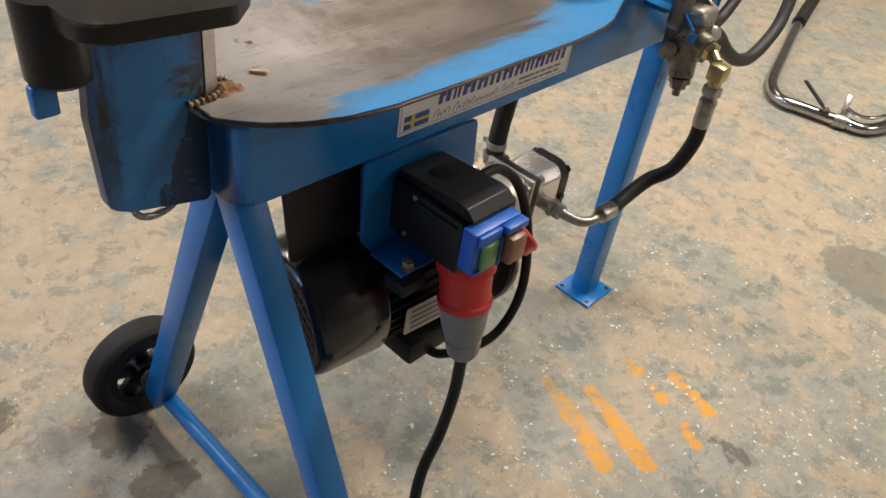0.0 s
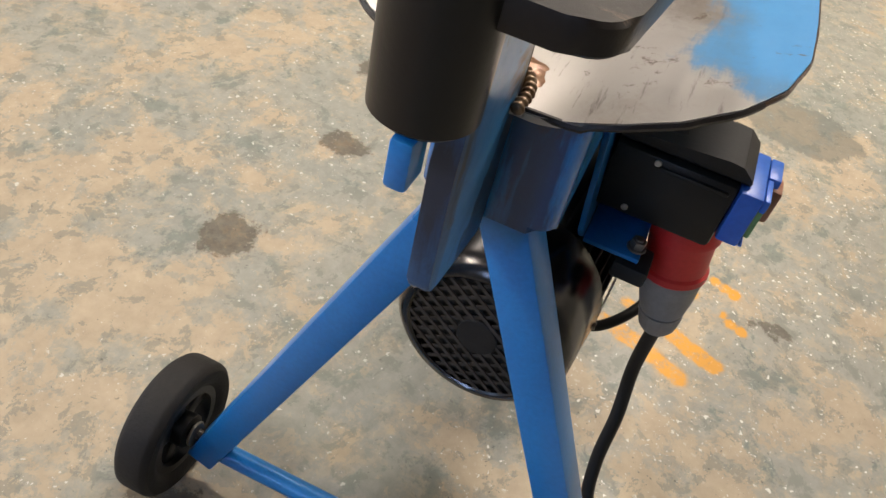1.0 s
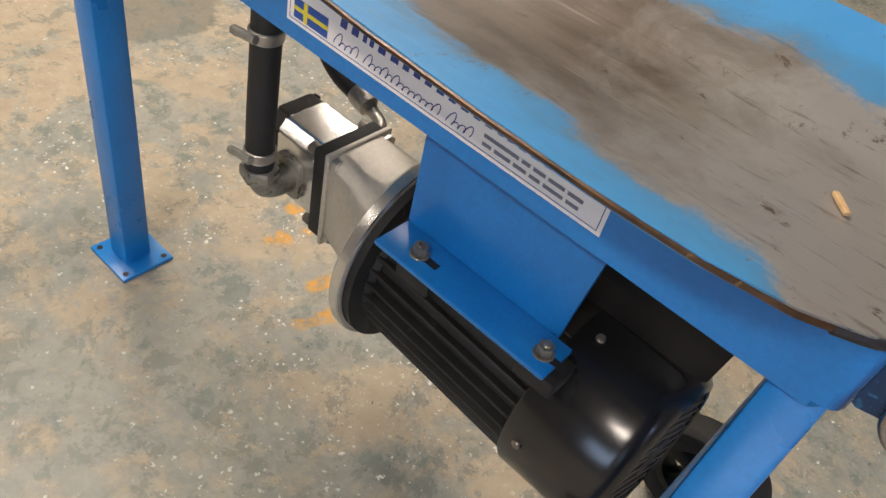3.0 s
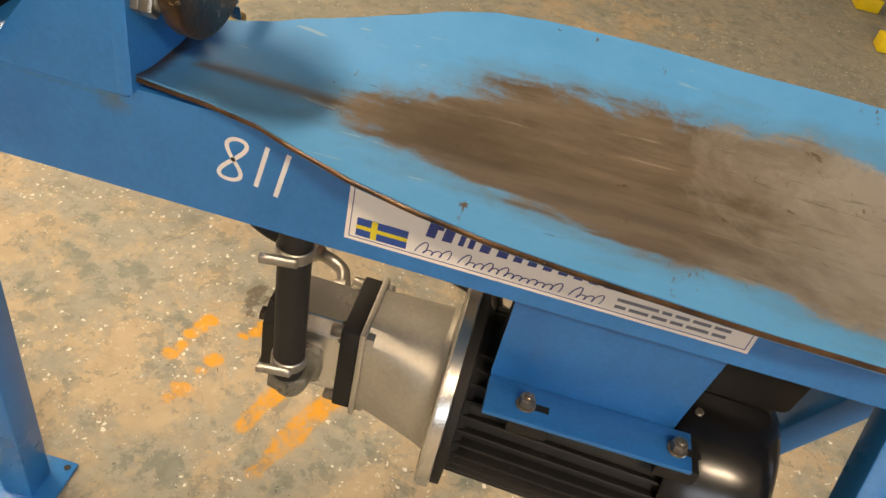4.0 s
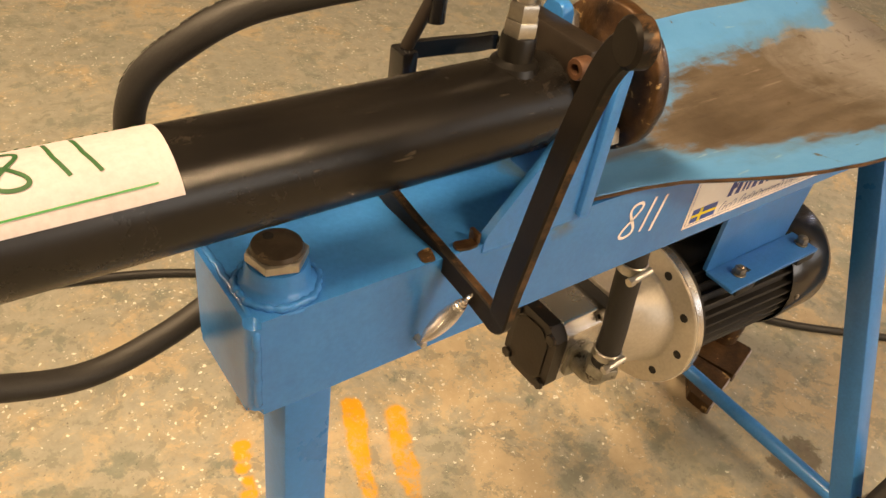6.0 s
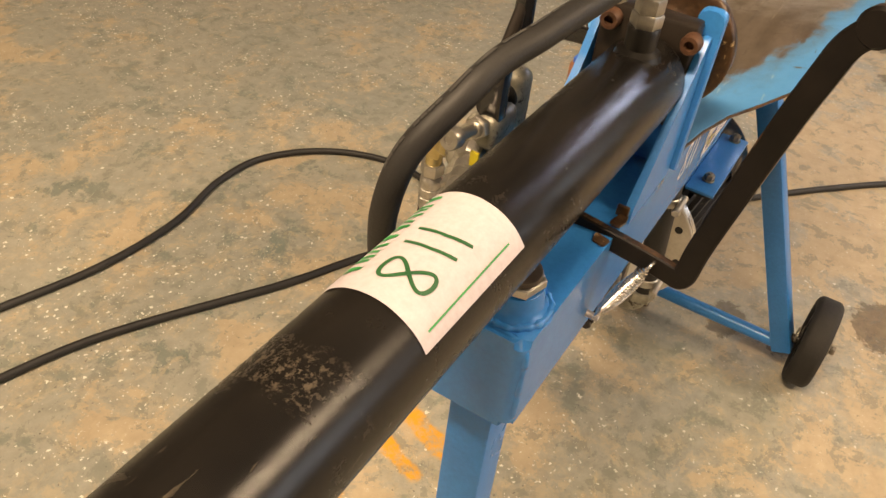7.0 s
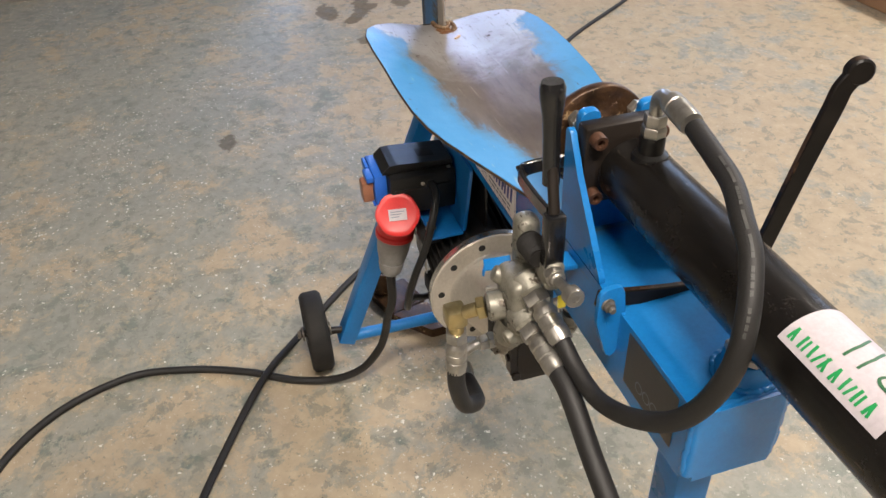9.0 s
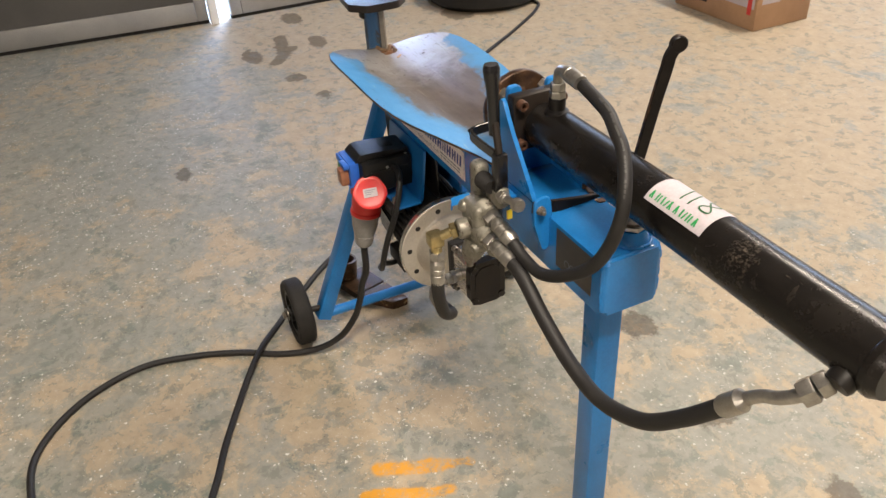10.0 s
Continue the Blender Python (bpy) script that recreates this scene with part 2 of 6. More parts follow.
def post_material():
    """Blue paint on the knife post, overpainted navy towards the beam, with grease streaks and bare patches."""
    m, nt, b = nodes_of("post_paint")
    P, x, y, z = xyz(nt)
    base = mix(nt, ramp(nt, noise_node(nt, 12, 8, 0.7).outputs[0], 0.35, 0.65), (0.014, 0.135, 0.39), (0.024, 0.185, 0.47))
    drip = stretched(nt, P, 9, 6, 6, 0.8)
    rag = noise_node(nt, 30, 9, 0.75, 0.8).outputs[0]
    slope = math_node(nt, "ADD", x, math_node(nt, "MULTIPLY_ADD", z, -0.45, 0.047 + 0.592 * 0.45))
    slope = math_node(nt, "ADD", slope, math_node(nt, "MULTIPLY", math_node(nt, "GREATER_THAN", y, 0.0), 0.022))
    navy = lump(nt, [slope], math_node(nt, "ADD", math_node(nt, "MULTIPLY", drip, 0.6), math_node(nt, "MULTIPLY", rag, 0.4)), 0.09)
    base = mix(nt, ramp(nt, navy, -0.003, 0.004), base, (0.004, 0.030, 0.088))
    side_ = lump(nt, [math_node(nt, "MULTIPLY_ADD", x, -1.0, -0.0875)], drip, 0.02)
    base = mix(nt, ramp(nt, side_, -0.002, 0.003), base, (0.005, 0.030, 0.085))
    smear = stretched(nt, P, 10, 1.2, 3, 6)
    grease = lump(nt, [math_node(nt, "MULTIPLY_ADD", x, 0.6, 0.012), math_node(nt, "MULTIPLY_ADD", math_node(nt, "ABSOLUTE", math_node(nt, "ADD", z, -0.708)), -1.0, 0.022)], smear, 0.07)
    base = mix(nt, ramp(nt, grease, -0.002, 0.012), base, (0.045, 0.027, 0.014))
    black = lump(nt, [math_node(nt, "MULTIPLY_ADD", math_node(nt, "ABSOLUTE", math_node(nt, "ADD", x, 0.079)), -1.0, 0.006), math_node(nt, "MULTIPLY_ADD", z, 1.0, -0.69)], drip, 0.05)
    base = mix(nt, ramp(nt, black, 0.0, 0.006), base, (0.010, 0.008, 0.006))
    fleck = noise_node(nt, 55, 9, 0.8, 0.5).outputs[0]
    base = mix(nt, math_node(nt, "MULTIPLY", ramp(nt, fleck, 0.63, 0.66), 0.8), base, (0.025, 0.19, 0.44))
    joint = lump(nt, [math_node(nt, "ADD", x, 0.006), math_node(nt, "ADD", z, -0.668)], rag, 0.05)
    base = mix(nt, math_node(nt, "MULTIPLY", ramp(nt, joint, 0.0, 0.014), 0.85), base, (0.028, 0.017, 0.010))
    base = mix(nt, ramp(nt, rag, 0.68, 0.73), base, (0.03, 0.022, 0.014))
    mottle = noise_node(nt, 17, 11, 0.8, 1.2).outputs[0]
    base = mix(nt, math_node(nt, "MULTIPLY", ramp(nt, mottle, 0.56, 0.62), 0.7), base, (0.010, 0.045, 0.105))
    base = mix(nt, math_node(nt, "MULTIPLY", ramp(nt, mottle, 0.405, 0.43, (1, 1, 1, 1), (0, 0, 0, 1)), 0.55), base, (0.035, 0.20, 0.36))
    chips_ = noise_node(nt, 95, 6, 0.75, 0.4).outputs[0]
    base = mix(nt, ramp(nt, chips_, 0.69, 0.705), base, (0.16, 0.30, 0.42))
    streak = stretched(nt, P, 16, 4, 4, 0.7, 8, 0.7)
    edge_ = lump(nt, [math_node(nt, "MULTIPLY_ADD", x, -1.0, -0.070)], streak, 0.06)
    base = mix(nt, math_node(nt, "MULTIPLY", ramp(nt, edge_, 0.0, 0.01), 0.6), base, (0.016, 0.016, 0.020))
    nt.links.new(base, b.inputs["Base Color"])
    nt.links.new(math_node(nt, "MULTIPLY_ADD", rag, 0.3, 0.26), b.inputs["Roughness"])
    bump(nt, b, rag, 0.25, 0.001)
    return m


def beam_material():
    """Blue paint, navy overspray at the knife end, rust and dirt where plates are welded on."""
    m, nt, b = nodes_of("beam_paint")
    P, x, y, z = xyz(nt)
    base = mix(nt, ramp(nt, noise_node(nt, 7, 8, 0.65).outputs[0], 0.32, 0.68), BLUE1, BLUE2)
    rag = noise_node(nt, 26, 9, 0.75, 0.6).outputs[0]
    drip = stretched(nt, P, 9, 6, 6, 0.8)
    over = lump(nt, [math_node(nt, "SUBTRACT", 0.020, x)], drip, 0.045)
    base = mix(nt, ramp(nt, over, -0.006, 0.008), base, (0.007, 0.045, 0.14))
    grime = lump(nt, [math_node(nt, "SUBTRACT", 0.030, x), math_node(nt, "ADD", z, -0.672)], rag, 0.05)
    base = mix(nt, math_node(nt, "MULTIPLY", ramp(nt, grime, 0.0, 0.014), 0.85), base, (0.030, 0.018, 0.010))
    foot = math_node(nt, "MULTIPLY_ADD", math_node(nt, "ABSOLUTE", math_node(nt, "ADD", x, -0.650)), -1.0, 0.013)
    rust = lump(nt, [foot, math_node(nt, "ADD", z, -0.662)], rag, 0.055)
    base = mix(nt, math_node(nt, "MULTIPLY", ramp(nt, rust, 0.0, 0.016), 0.6), base, (0.075, 0.105, 0.04))
    seam = lump(nt, [math_node(nt, "MULTIPLY_ADD", math_node(nt, "ABSOLUTE", math_node(nt, "ADD", z, -0.6745)), -1.0, 0.002), math_node(nt, "MULTIPLY_ADD", math_node(nt, "ABSOLUTE", math_node(nt, "ADD", x, -0.69)), -1.0, 0.045)], rag, 0.012)
    base = mix(nt, math_node(nt, "MULTIPLY", ramp(nt, seam, -0.001, 0.003), 0.6), base, (0.05, 0.13, 0.14))
    base = mix(nt, ramp(nt, noise_node(nt, 19, 10, 0.8, 1.0).outputs[0], 0.735, 0.75), base, (0.03, 0.05, 0.09))
    grain = noise_node(nt, 240, 3).outputs[0]
    base = mix(nt, 0.15, base, grain, "OVERLAY")
    nt.links.new(base, b.inputs["Base Color"])
    nt.links.new(math_node(nt, "MULTIPLY_ADD", rag, 0.18, 0.13), b.inputs["Roughness"])
    b.inputs["Specular IOR Level"].default_value = 0.5
    bump(nt, b, grain, 0.1, 0.0008)
    return m


def tray_material():
    """Blue paint worn to bare and rust-brown steel where the logs slide."""
    m, nt, b = nodes_of("tray_paint")
    P, x, y0, z = xyz(nt)
    y = math_node(nt, "ABSOLUTE", math_node(nt, "ADD", y0, -0.004))
    edge = noise_node(nt, 11, 10, 0.74, 0.3).outputs[0]
    along = stretched(nt, P, 6, 1.6, 9, 3, 8, 0.7)
    far = math_node(nt, "MAXIMUM", x, 0.0)
    d = math_node(nt, "ADD", y, math_node(nt, "MULTIPLY", math_node(nt, "POWER", far, 4.0), 1.25))
    end = math_node(nt, "MULTIPLY", math_node(nt, "MAXIMUM", math_node(nt, "SUBTRACT", 0.085, x), 0.0), 1.2)
    wider = math_node(nt, "MULTIPLY", math_node(nt, "MAXIMUM", math_node(nt, "SUBTRACT", 0.26, x), 0.0), math_node(nt, "MULTIPLY", math_node(nt, "GREATER_THAN", y0, 0.0), 0.14))
    d = math_node(nt, "SUBTRACT", math_node(nt, "SUBTRACT", d, end), wider)
    d = math_node(nt, "ADD", d, math_node(nt, "MULTIPLY_ADD", edge, 0.11, -0.055))
    d = math_node(nt, "ADD", d, math_node(nt, "MULTIPLY_ADD", along, 0.07, -0.035))
    core = ramp(nt, d, 0.083, 0.100, (1, 1, 1, 1), (0, 0, 0, 1))
    halo = ramp(nt, d, 0.088, 0.128, (1, 1, 1, 1), (0, 0, 0, 1))
    # a worn line along the middle that runs on towards the push plate
    line = lump(nt, [math_node(nt, "MULTIPLY_ADD", y, -1.0, 0.010), math_node(nt, "SUBTRACT", 0.615, x)], along, 0.024)
    core = math_node(nt, "MAXIMUM", core, math_node(nt, "MULTIPLY", ramp(nt, line, 0.0, 0.008), 0.7))
    patches = noise_node(nt, 13, 9, 0.7, 0.4).outputs[0]
    t = math_node(nt, "MULTIPLY_ADD", x, 3.3, math_node(nt, "MULTIPLY_ADD", patches, 1.3, -0.9))
    bright = ramp(nt, t, 0.08, 0.62, (1, 1, 1, 1), (0, 0, 0, 1))
    steel = mix(nt, bright, mix(nt, ramp(nt, along, 0.35, 0.68), (0.098, 0.077, 0.057), (0.165, 0.135, 0.106)), (0.37, 0.35, 0.325))
    spots = noise_node(nt, 42, 8, 0.75, 0.3).outputs[0]
    core_dark = lump(nt, [math_node(nt, "MULTIPLY_ADD", math_node(nt, "ABSOLUTE", math_node(nt, "ADD", x, -0.42)), -0.5, 0.035), math_node(nt, "MULTIPLY_ADD", y, -1.0, 0.045)], patches, 0.12)
    steel = mix(nt, math_node(nt, "MULTIPLY", ramp(nt, core_dark, -0.01, 0.03), 0.55), steel, (0.058, 0.043, 0.031))
    steel = mix(nt, math_node(nt, "MULTIPLY", ramp(nt, noise_node(nt, 9, 9, 0.72, 0.6).outputs[0], 0.50, 0.70), 0.5), steel, (0.19, 0.15, 0.12))
    steel = mix(nt, ramp(nt, spots, 0.61, 0.68), steel, (0.075, 0.046, 0.026))
    hair = stretched(nt, P, 60, 0.35, 3.2, 1, 5, 0.7)
    steel = mix(nt, math_node(nt, "MULTIPLY", ramp(nt, hair, 0.58, 0.68), 0.55), steel, (0.07, 0.055, 0.045))
    rub = stretched(nt, P, 14, 0.5, 6, 3, 4, 0.6)
    steel = mix(nt, math_node(nt, "MULTIPLY", ramp(nt, rub, 0.64, 0.72), 0.5), steel, (0.36, 0.31, 0.26))
    paint = mix(nt, ramp(nt, noise_node(nt, 9, 8, 0.7).outputs[0], 0.3, 0.7), (0.042, 0.215, 0.46), (0.068, 0.262, 0.53))
    paint = mix(nt, math_node(nt, "MULTIPLY", halo, math_node(nt, "MULTIPLY_ADD", spots, 1.1, -0.05)), paint, (0.085, 0.105, 0.085))
    scr = stretched(nt, P, 22, 2.4, 0.8, 1, 6, 0.75)
    paint = mix(nt, ramp(nt, scr, 0.63, 0.66), paint, (0.085, 0.055, 0.032))
    scr2 = stretched(nt, P, 20, 0.7, 3.0, 1, 6, 0.75)
    paint = mix(nt, ramp(nt, scr2, 0.67, 0.70), paint, (0.05, 0.04, 0.035))
    scr3 = stretched(nt, P, 30, 0.45, 2.6, 1, 4, 0.6)
    paint = mix(nt, math_node(nt, "MULTIPLY", ramp(nt, scr3, 0.66, 0.70), 0.6), paint, (0.26, 0.36, 0.44))
    dirt = lump(nt, [math_node(nt, "ADD", x, -0.622)], edge, 0.05)
    paint = mix(nt, ramp(nt, dirt, 0.0, 0.012), paint, (0.035, 0.022, 0.013))
    col = mix(nt, core, paint, steel)
    nt.links.new(col, b.inputs["Base Color"])
    nt.links.new(math_node(nt, "MULTIPLY", core, math_node(nt, "MULTIPLY_ADD", bright, 0.22, 0.34)), b.inputs["Metallic"])
    nt.links.new(math_node(nt, "MULTIPLY_ADD", along, 0.25, math_node(nt, "MULTIPLY_ADD", spots, 0.3, 0.10)), b.inputs["Roughness"])
    bump(nt, b, math_node(nt, "ADD", along, spots), 0.12, 0.001)
    return m


def cylinder_material():
    """Black paint with worn, dusty scuffs behind the label and rubbed spots along the tube."""
    m, nt, b = nodes_of("cylinder_paint")
    P, x, y, z = xyz(nt)
    slow = noise_node(nt, 10, 7, 0.65).outputs[0]
    col = mix(nt, ramp(nt, slow, 0.35, 0.65), (0.006, 0.0054, 0.005), (0.013, 0.0112, 0.0096))
    chip = noise_node(nt, 240, 8, 0.8, 0.15).outputs[0]
    area = lump(nt, [math_node(nt, "MULTIPLY_ADD", math_node(nt, "ABSOLUTE", math_node(nt, "ADD", x, -1.106)), -1.0, 0.020),
                     math_node(nt, "MULTIPLY_ADD", math_node(nt, "ABSOLUTE", math_node(nt, "ADD", y, -0.002)), -1.0, 0.030)], noise_node(nt, 28, 6, 0.7).outputs[0], 0.05)
    scuffs = math_node(nt, "MULTIPLY", ramp(nt, area, -0.006, 0.012), ramp(nt, chip, 0.52, 0.60))
    col = mix(nt, math_node(nt, "MULTIPLY", scuffs, 0.62), col, (0.12, 0.095, 0.07))
    dust = ramp(nt, noise_node(nt, 21, 9, 0.75, 0.4).outputs[0], 0.60, 0.72)
    col = mix(nt, math_node(nt, "MULTIPLY", dust, 0.6), col, (0.06, 0.048, 0.037))
    line_ = stretched(nt, P, 70, 0.5, 3, 3, 4, 0.6)
    col = mix(nt, math_node(nt, "MULTIPLY", ramp(nt, line_, 0.68, 0.72), 0.6), col, (0.08, 0.065, 0.05))
    nt.links.new(col, b.inputs["Base Color"])
    rough = math_node(nt, "MULTIPLY_ADD", slow, 0.18, math_node(nt, "MULTIPLY_ADD", dust, 0.25, 0.17))
    nt.links.new(math_node(nt, "MULTIPLY_ADD", scuffs, 0.2, rough), b.inputs["Roughness"])
    b.inputs["Specular IOR Level"].default_value = 0.32
    bump(nt, b, math_node(nt, "ADD", chip, slow), 0.2, 0.0006)
    return m


def handle_material():
    """Black paint, rubbed through to brown steel on the narrow edges and in a few spots."""
    m, nt, b = nodes_of("handle_steel")
    P, x, y, z = xyz(nt)
    geo = nt.nodes.new("ShaderNodeNewGeometry")
    sep = nt.nodes.new("ShaderNodeSeparateXYZ")
    nt.links.new(geo.outputs["Normal"], sep.inputs[0])
    narrow = ramp(nt, math_node(nt, "ABSOLUTE", sep.outputs[0]), 0.35, 0.75, (1, 1, 1, 1), (0, 0, 0, 1))
    rag = noise_node(nt, 30, 9, 0.75, 0.4).outputs[0]
    col = mix(nt, ramp(nt, noise_node(nt, 24, 5).outputs[0], 0.3, 0.7), (0.006, 0.0054, 0.005), (0.012, 0.010, 0.0088))
    worn = ramp(nt, math_node(nt, "MULTIPLY_ADD", narrow, 0.20, rag), 0.69, 0.75)
    brown = mix(nt, ramp(nt, noise_node(nt, 60, 6, 0.7).outputs[0], 0.4, 0.6), (0.030, 0.017, 0.010), (0.095, 0.055, 0.031))
    col = mix(nt, worn, col, brown)
    nt.links.new(col, b.inputs["Base Color"])
    nt.links.new(math_node(nt, "MULTIPLY", worn, 0.35), b.inputs["Metallic"])
    nt.links.new(math_node(nt, "MULTIPLY_ADD", rag, 0.25, 0.24), b.inputs["Roughness"])
    b.inputs["Specular IOR Level"].default_value = 0.13
    bump(nt, b, rag, 0.2, 0.0008)
    return m


def floor_material():
    """Worn epoxy over beige concrete, with light flakes, oil stains and sprayed orange marks."""
    m, nt, b = nodes_of("worn_epoxy_floor")
    tc = nt.nodes.new("ShaderNodeTexCoord")
    P = tc.outputs["Object"]
    sep = nt.nodes.new("ShaderNodeSeparateXYZ")
    nt.links.new(P, sep.inputs[0])
    X, Y = sep.outputs[0], sep.outputs[1]
    big = noise_node(nt, 1.0, 4, 0.55, 0.2, P)
    mid = noise_node(nt, 6.5, 14, 0.74, 0.25, P)
    fine = noise_node(nt, 34, 8, 0.75, 0.2, P)
    w = math_node(nt, "ADD", math_node(nt, "MULTIPLY", big.outputs[0], 0.45), math_node(nt, "MULTIPLY_ADD", fine.outputs[0], 0.16, math_node(nt, "MULTIPLY", mid.outputs[0], 1.0)))
    less = math_node(nt, "MULTIPLY_ADD", Y, 0.08, 0.004)
    w = math_node(nt, "ADD", w, math_node(nt, "MAXIMUM", math_node(nt, "MINIMUM", less, 0.0), -0.042))
    grey_side = math_node(nt, "MULTIPLY", ramp(nt, X, 0.1, 1.2), ramp(nt, Y, -0.1, 0.7))
    beige_side = math_node(nt, "MULTIPLY", ramp(nt, X, -0.7, 0.6, (1, 1, 1, 1), (0, 0, 0, 1)), ramp(nt, Y, -0.3, 0.6))
    w = math_node(nt, "ADD", w, math_node(nt, "SUBTRACT", math_node(nt, "MULTIPLY", beige_side, 0.085), math_node(nt, "MULTIPLY", grey_side, 0.02)))
    worn = ramp(nt, w, 0.822, 0.840)
    half = ramp(nt, w, 0.755, 0.80)
    epoxy = mix(nt, ramp(nt, noise_node(nt, 2.2, 8, 0.65, 0.2, P).outputs[0], 0.38, 0.62), (0.228, 0.232, 0.202), (0.278, 0.268, 0.224))
    teal = noise_node(nt, 9, 13, 0.76, 0.3, P)
    epoxy = mix(nt, math_node(nt, "MULTIPLY", ramp(nt, teal.outputs[0], 0.548, 0.572), math_node(nt, "MULTIPLY_ADD", ramp(nt, big.outputs[0], 0.42, 0.58), 0.35, 0.5)), epoxy, (0.132, 0.158, 0.138))
    epoxy = mix(nt, math_node(nt, "MULTIPLY", half, 0.5), epoxy, (0.325, 0.28, 0.205))
    epoxy = mix(nt, 0.45, epoxy, fine.outputs[0], "OVERLAY")
    beige = mix(nt, ramp(nt, noise_node(nt, 16, 8, 0.7, 0.0, P).outputs[0], 0.35, 0.65), (0.405, 0.33, 0.228), (0.335, 0.27, 0.188))
    beige = mix(nt, 0.25, beige, fine.outputs[0], "OVERLAY")
    col = mix(nt, math_node(nt, "MULTIPLY", worn, 0.86), epoxy, beige)
    isle = noise_node(nt, 19, 12, 0.72, 0.35, P).outputs[0]
    col = mix(nt, math_node(nt, "MULTIPLY", ramp(nt, isle, 0.555, 0.570), 0.6), col, (0.165, 0.172, 0.145))
    col = mix(nt, math_node(nt, "MULTIPLY", ramp(nt, isle, 0.405, 0.425, (1, 1, 1, 1), (0, 0, 0, 1)), 0.5), col, (0.37, 0.305, 0.215))
    # light flakes: small chips, a share of the cells, thicker in clusters
    warp = noise_node(nt, 160, 2, 0.5, 0, P)
    bent = mix(nt, 0.012, P, warp.outputs["Color"], "ADD")

    def chips(scale, keep, radius):
        v = nt.nodes.new("ShaderNodeTexVoronoi")
        v.inputs["Scale"].default_value = scale
        nt.links.new(bent, v.inputs["Vector"])
        sp_ = nt.nodes.new("ShaderNodeSeparateColor")
        nt.links.new(v.outputs["Color"], sp_.inputs[0])
        rad = math_node(nt, "MULTIPLY_ADD", sp_.outputs[1], radius, radius * 0.4)
        on = math_node(nt, "GREATER_THAN", math_node(nt, "ADD", sp_.outputs[0], keep), 1.0)
        return math_node(nt, "MULTIPLY", on, ramp(nt, math_node(nt, "SUBTRACT", rad, v.outputs["Distance"]), 0.0, 0.06))

    patch = ramp(nt, noise_node(nt, 3.2, 8, 0.7, 0, P).outputs[0], 0.44, 0.62)
    many = math_node(nt, "MULTIPLY_ADD", patch, 0.55, 0.03)
    fl = math_node(nt, "MAXIMUM", chips(95, many, 0.24), chips(52, math_node(nt, "MULTIPLY", many, 0.45), 0.17))
    fl = math_node(nt, "MULTIPLY", fl, math_node(nt, "SUBTRACT", 1.0, math_node(nt, "MULTIPLY", worn, 0.82)))
    dense_ = math_node(nt, "MULTIPLY_ADD", ramp(nt, Y, -0.45, 0.0, (1, 1, 1, 1), (0, 0, 0, 1)), 0.32, 0.54)
    col = mix(nt, math_node(nt, "MULTIPLY", fl, dense_), col, (0.68, 0.66, 0.59))
    tiny = chips(190, math_node(nt, "MULTIPLY_ADD", patch, 0.30, 0.05), 0.22)
    col = mix(nt, math_node(nt, "MULTIPLY", tiny, dense_), col, (0.62, 0.60, 0.53))
    specks = chips(150, math_node(nt, "MULTIPLY_ADD", ramp(nt, teal.outputs[0], 0.45, 0.6), 0.28, 0.03), 0.20)
    col = mix(nt, math_node(nt, "MULTIPLY", specks, dense_), col, (0.085, 0.09, 0.075))
    grit = chips(17, 0.10, 0.07)
    col = mix(nt, math_node(nt, "MULTIPLY", grit, 0.8), col, (0.05, 0.042, 0.034))
    edge = noise_node(nt, 18, 10, 0.76, 0.3, P)
    soft = math_node(nt, "MULTIPLY_ADD", edge.outputs[0], 0.10, -0.05)
    dots = noise_node(nt, 48, 8, 0.75, 0.2, P)

    def blob(cx, cy, rx, ry):
        a = math_node(nt, "DIVIDE", math_node(nt, "SUBTRACT", X, cx), rx)
        c = math_node(nt, "DIVIDE", math_node(nt, "SUBTRACT", Y, cy), ry)
        r = math_node(nt, "SQRT", math_node(nt, "ADD", math_node(nt, "MULTIPLY", a, a), math_node(nt, "MULTIPLY", c, c)))
        return math_node(nt, "MULTIPLY", math_node(nt, "SUBTRACT", r, 1.0), min(rx, ry))

    def stroke(x0, y0, x1, y1, r):
        dx, dy = x1 - x0, y1 - y0
        q = dx * dx + dy * dy
        px, py = math_node(nt, "SUBTRACT", X, x0), math_node(nt, "SUBTRACT", Y, y0)
        t = math_node(nt, "ADD", math_node(nt, "MULTIPLY", px, dx / q), math_node(nt, "MULTIPLY", py, dy / q), clamp=True)
        ex = math_node(nt, "SUBTRACT", px, math_node(nt, "MULTIPLY", t, dx))
        ey = math_node(nt, "SUBTRACT", py, math_node(nt, "MULTIPLY", t, dy))
        return math_node(nt, "SUBTRACT", math_node(nt, "SQRT", math_node(nt, "ADD", math_node(nt, "MULTIPLY", ex, ex), math_node(nt, "MULTIPLY", ey, ey))), r)

    def union(parts):
        d = parts[0]
        for p in parts[1:]:
            d = math_node(nt, "MINIMUM", d, p)
        return d

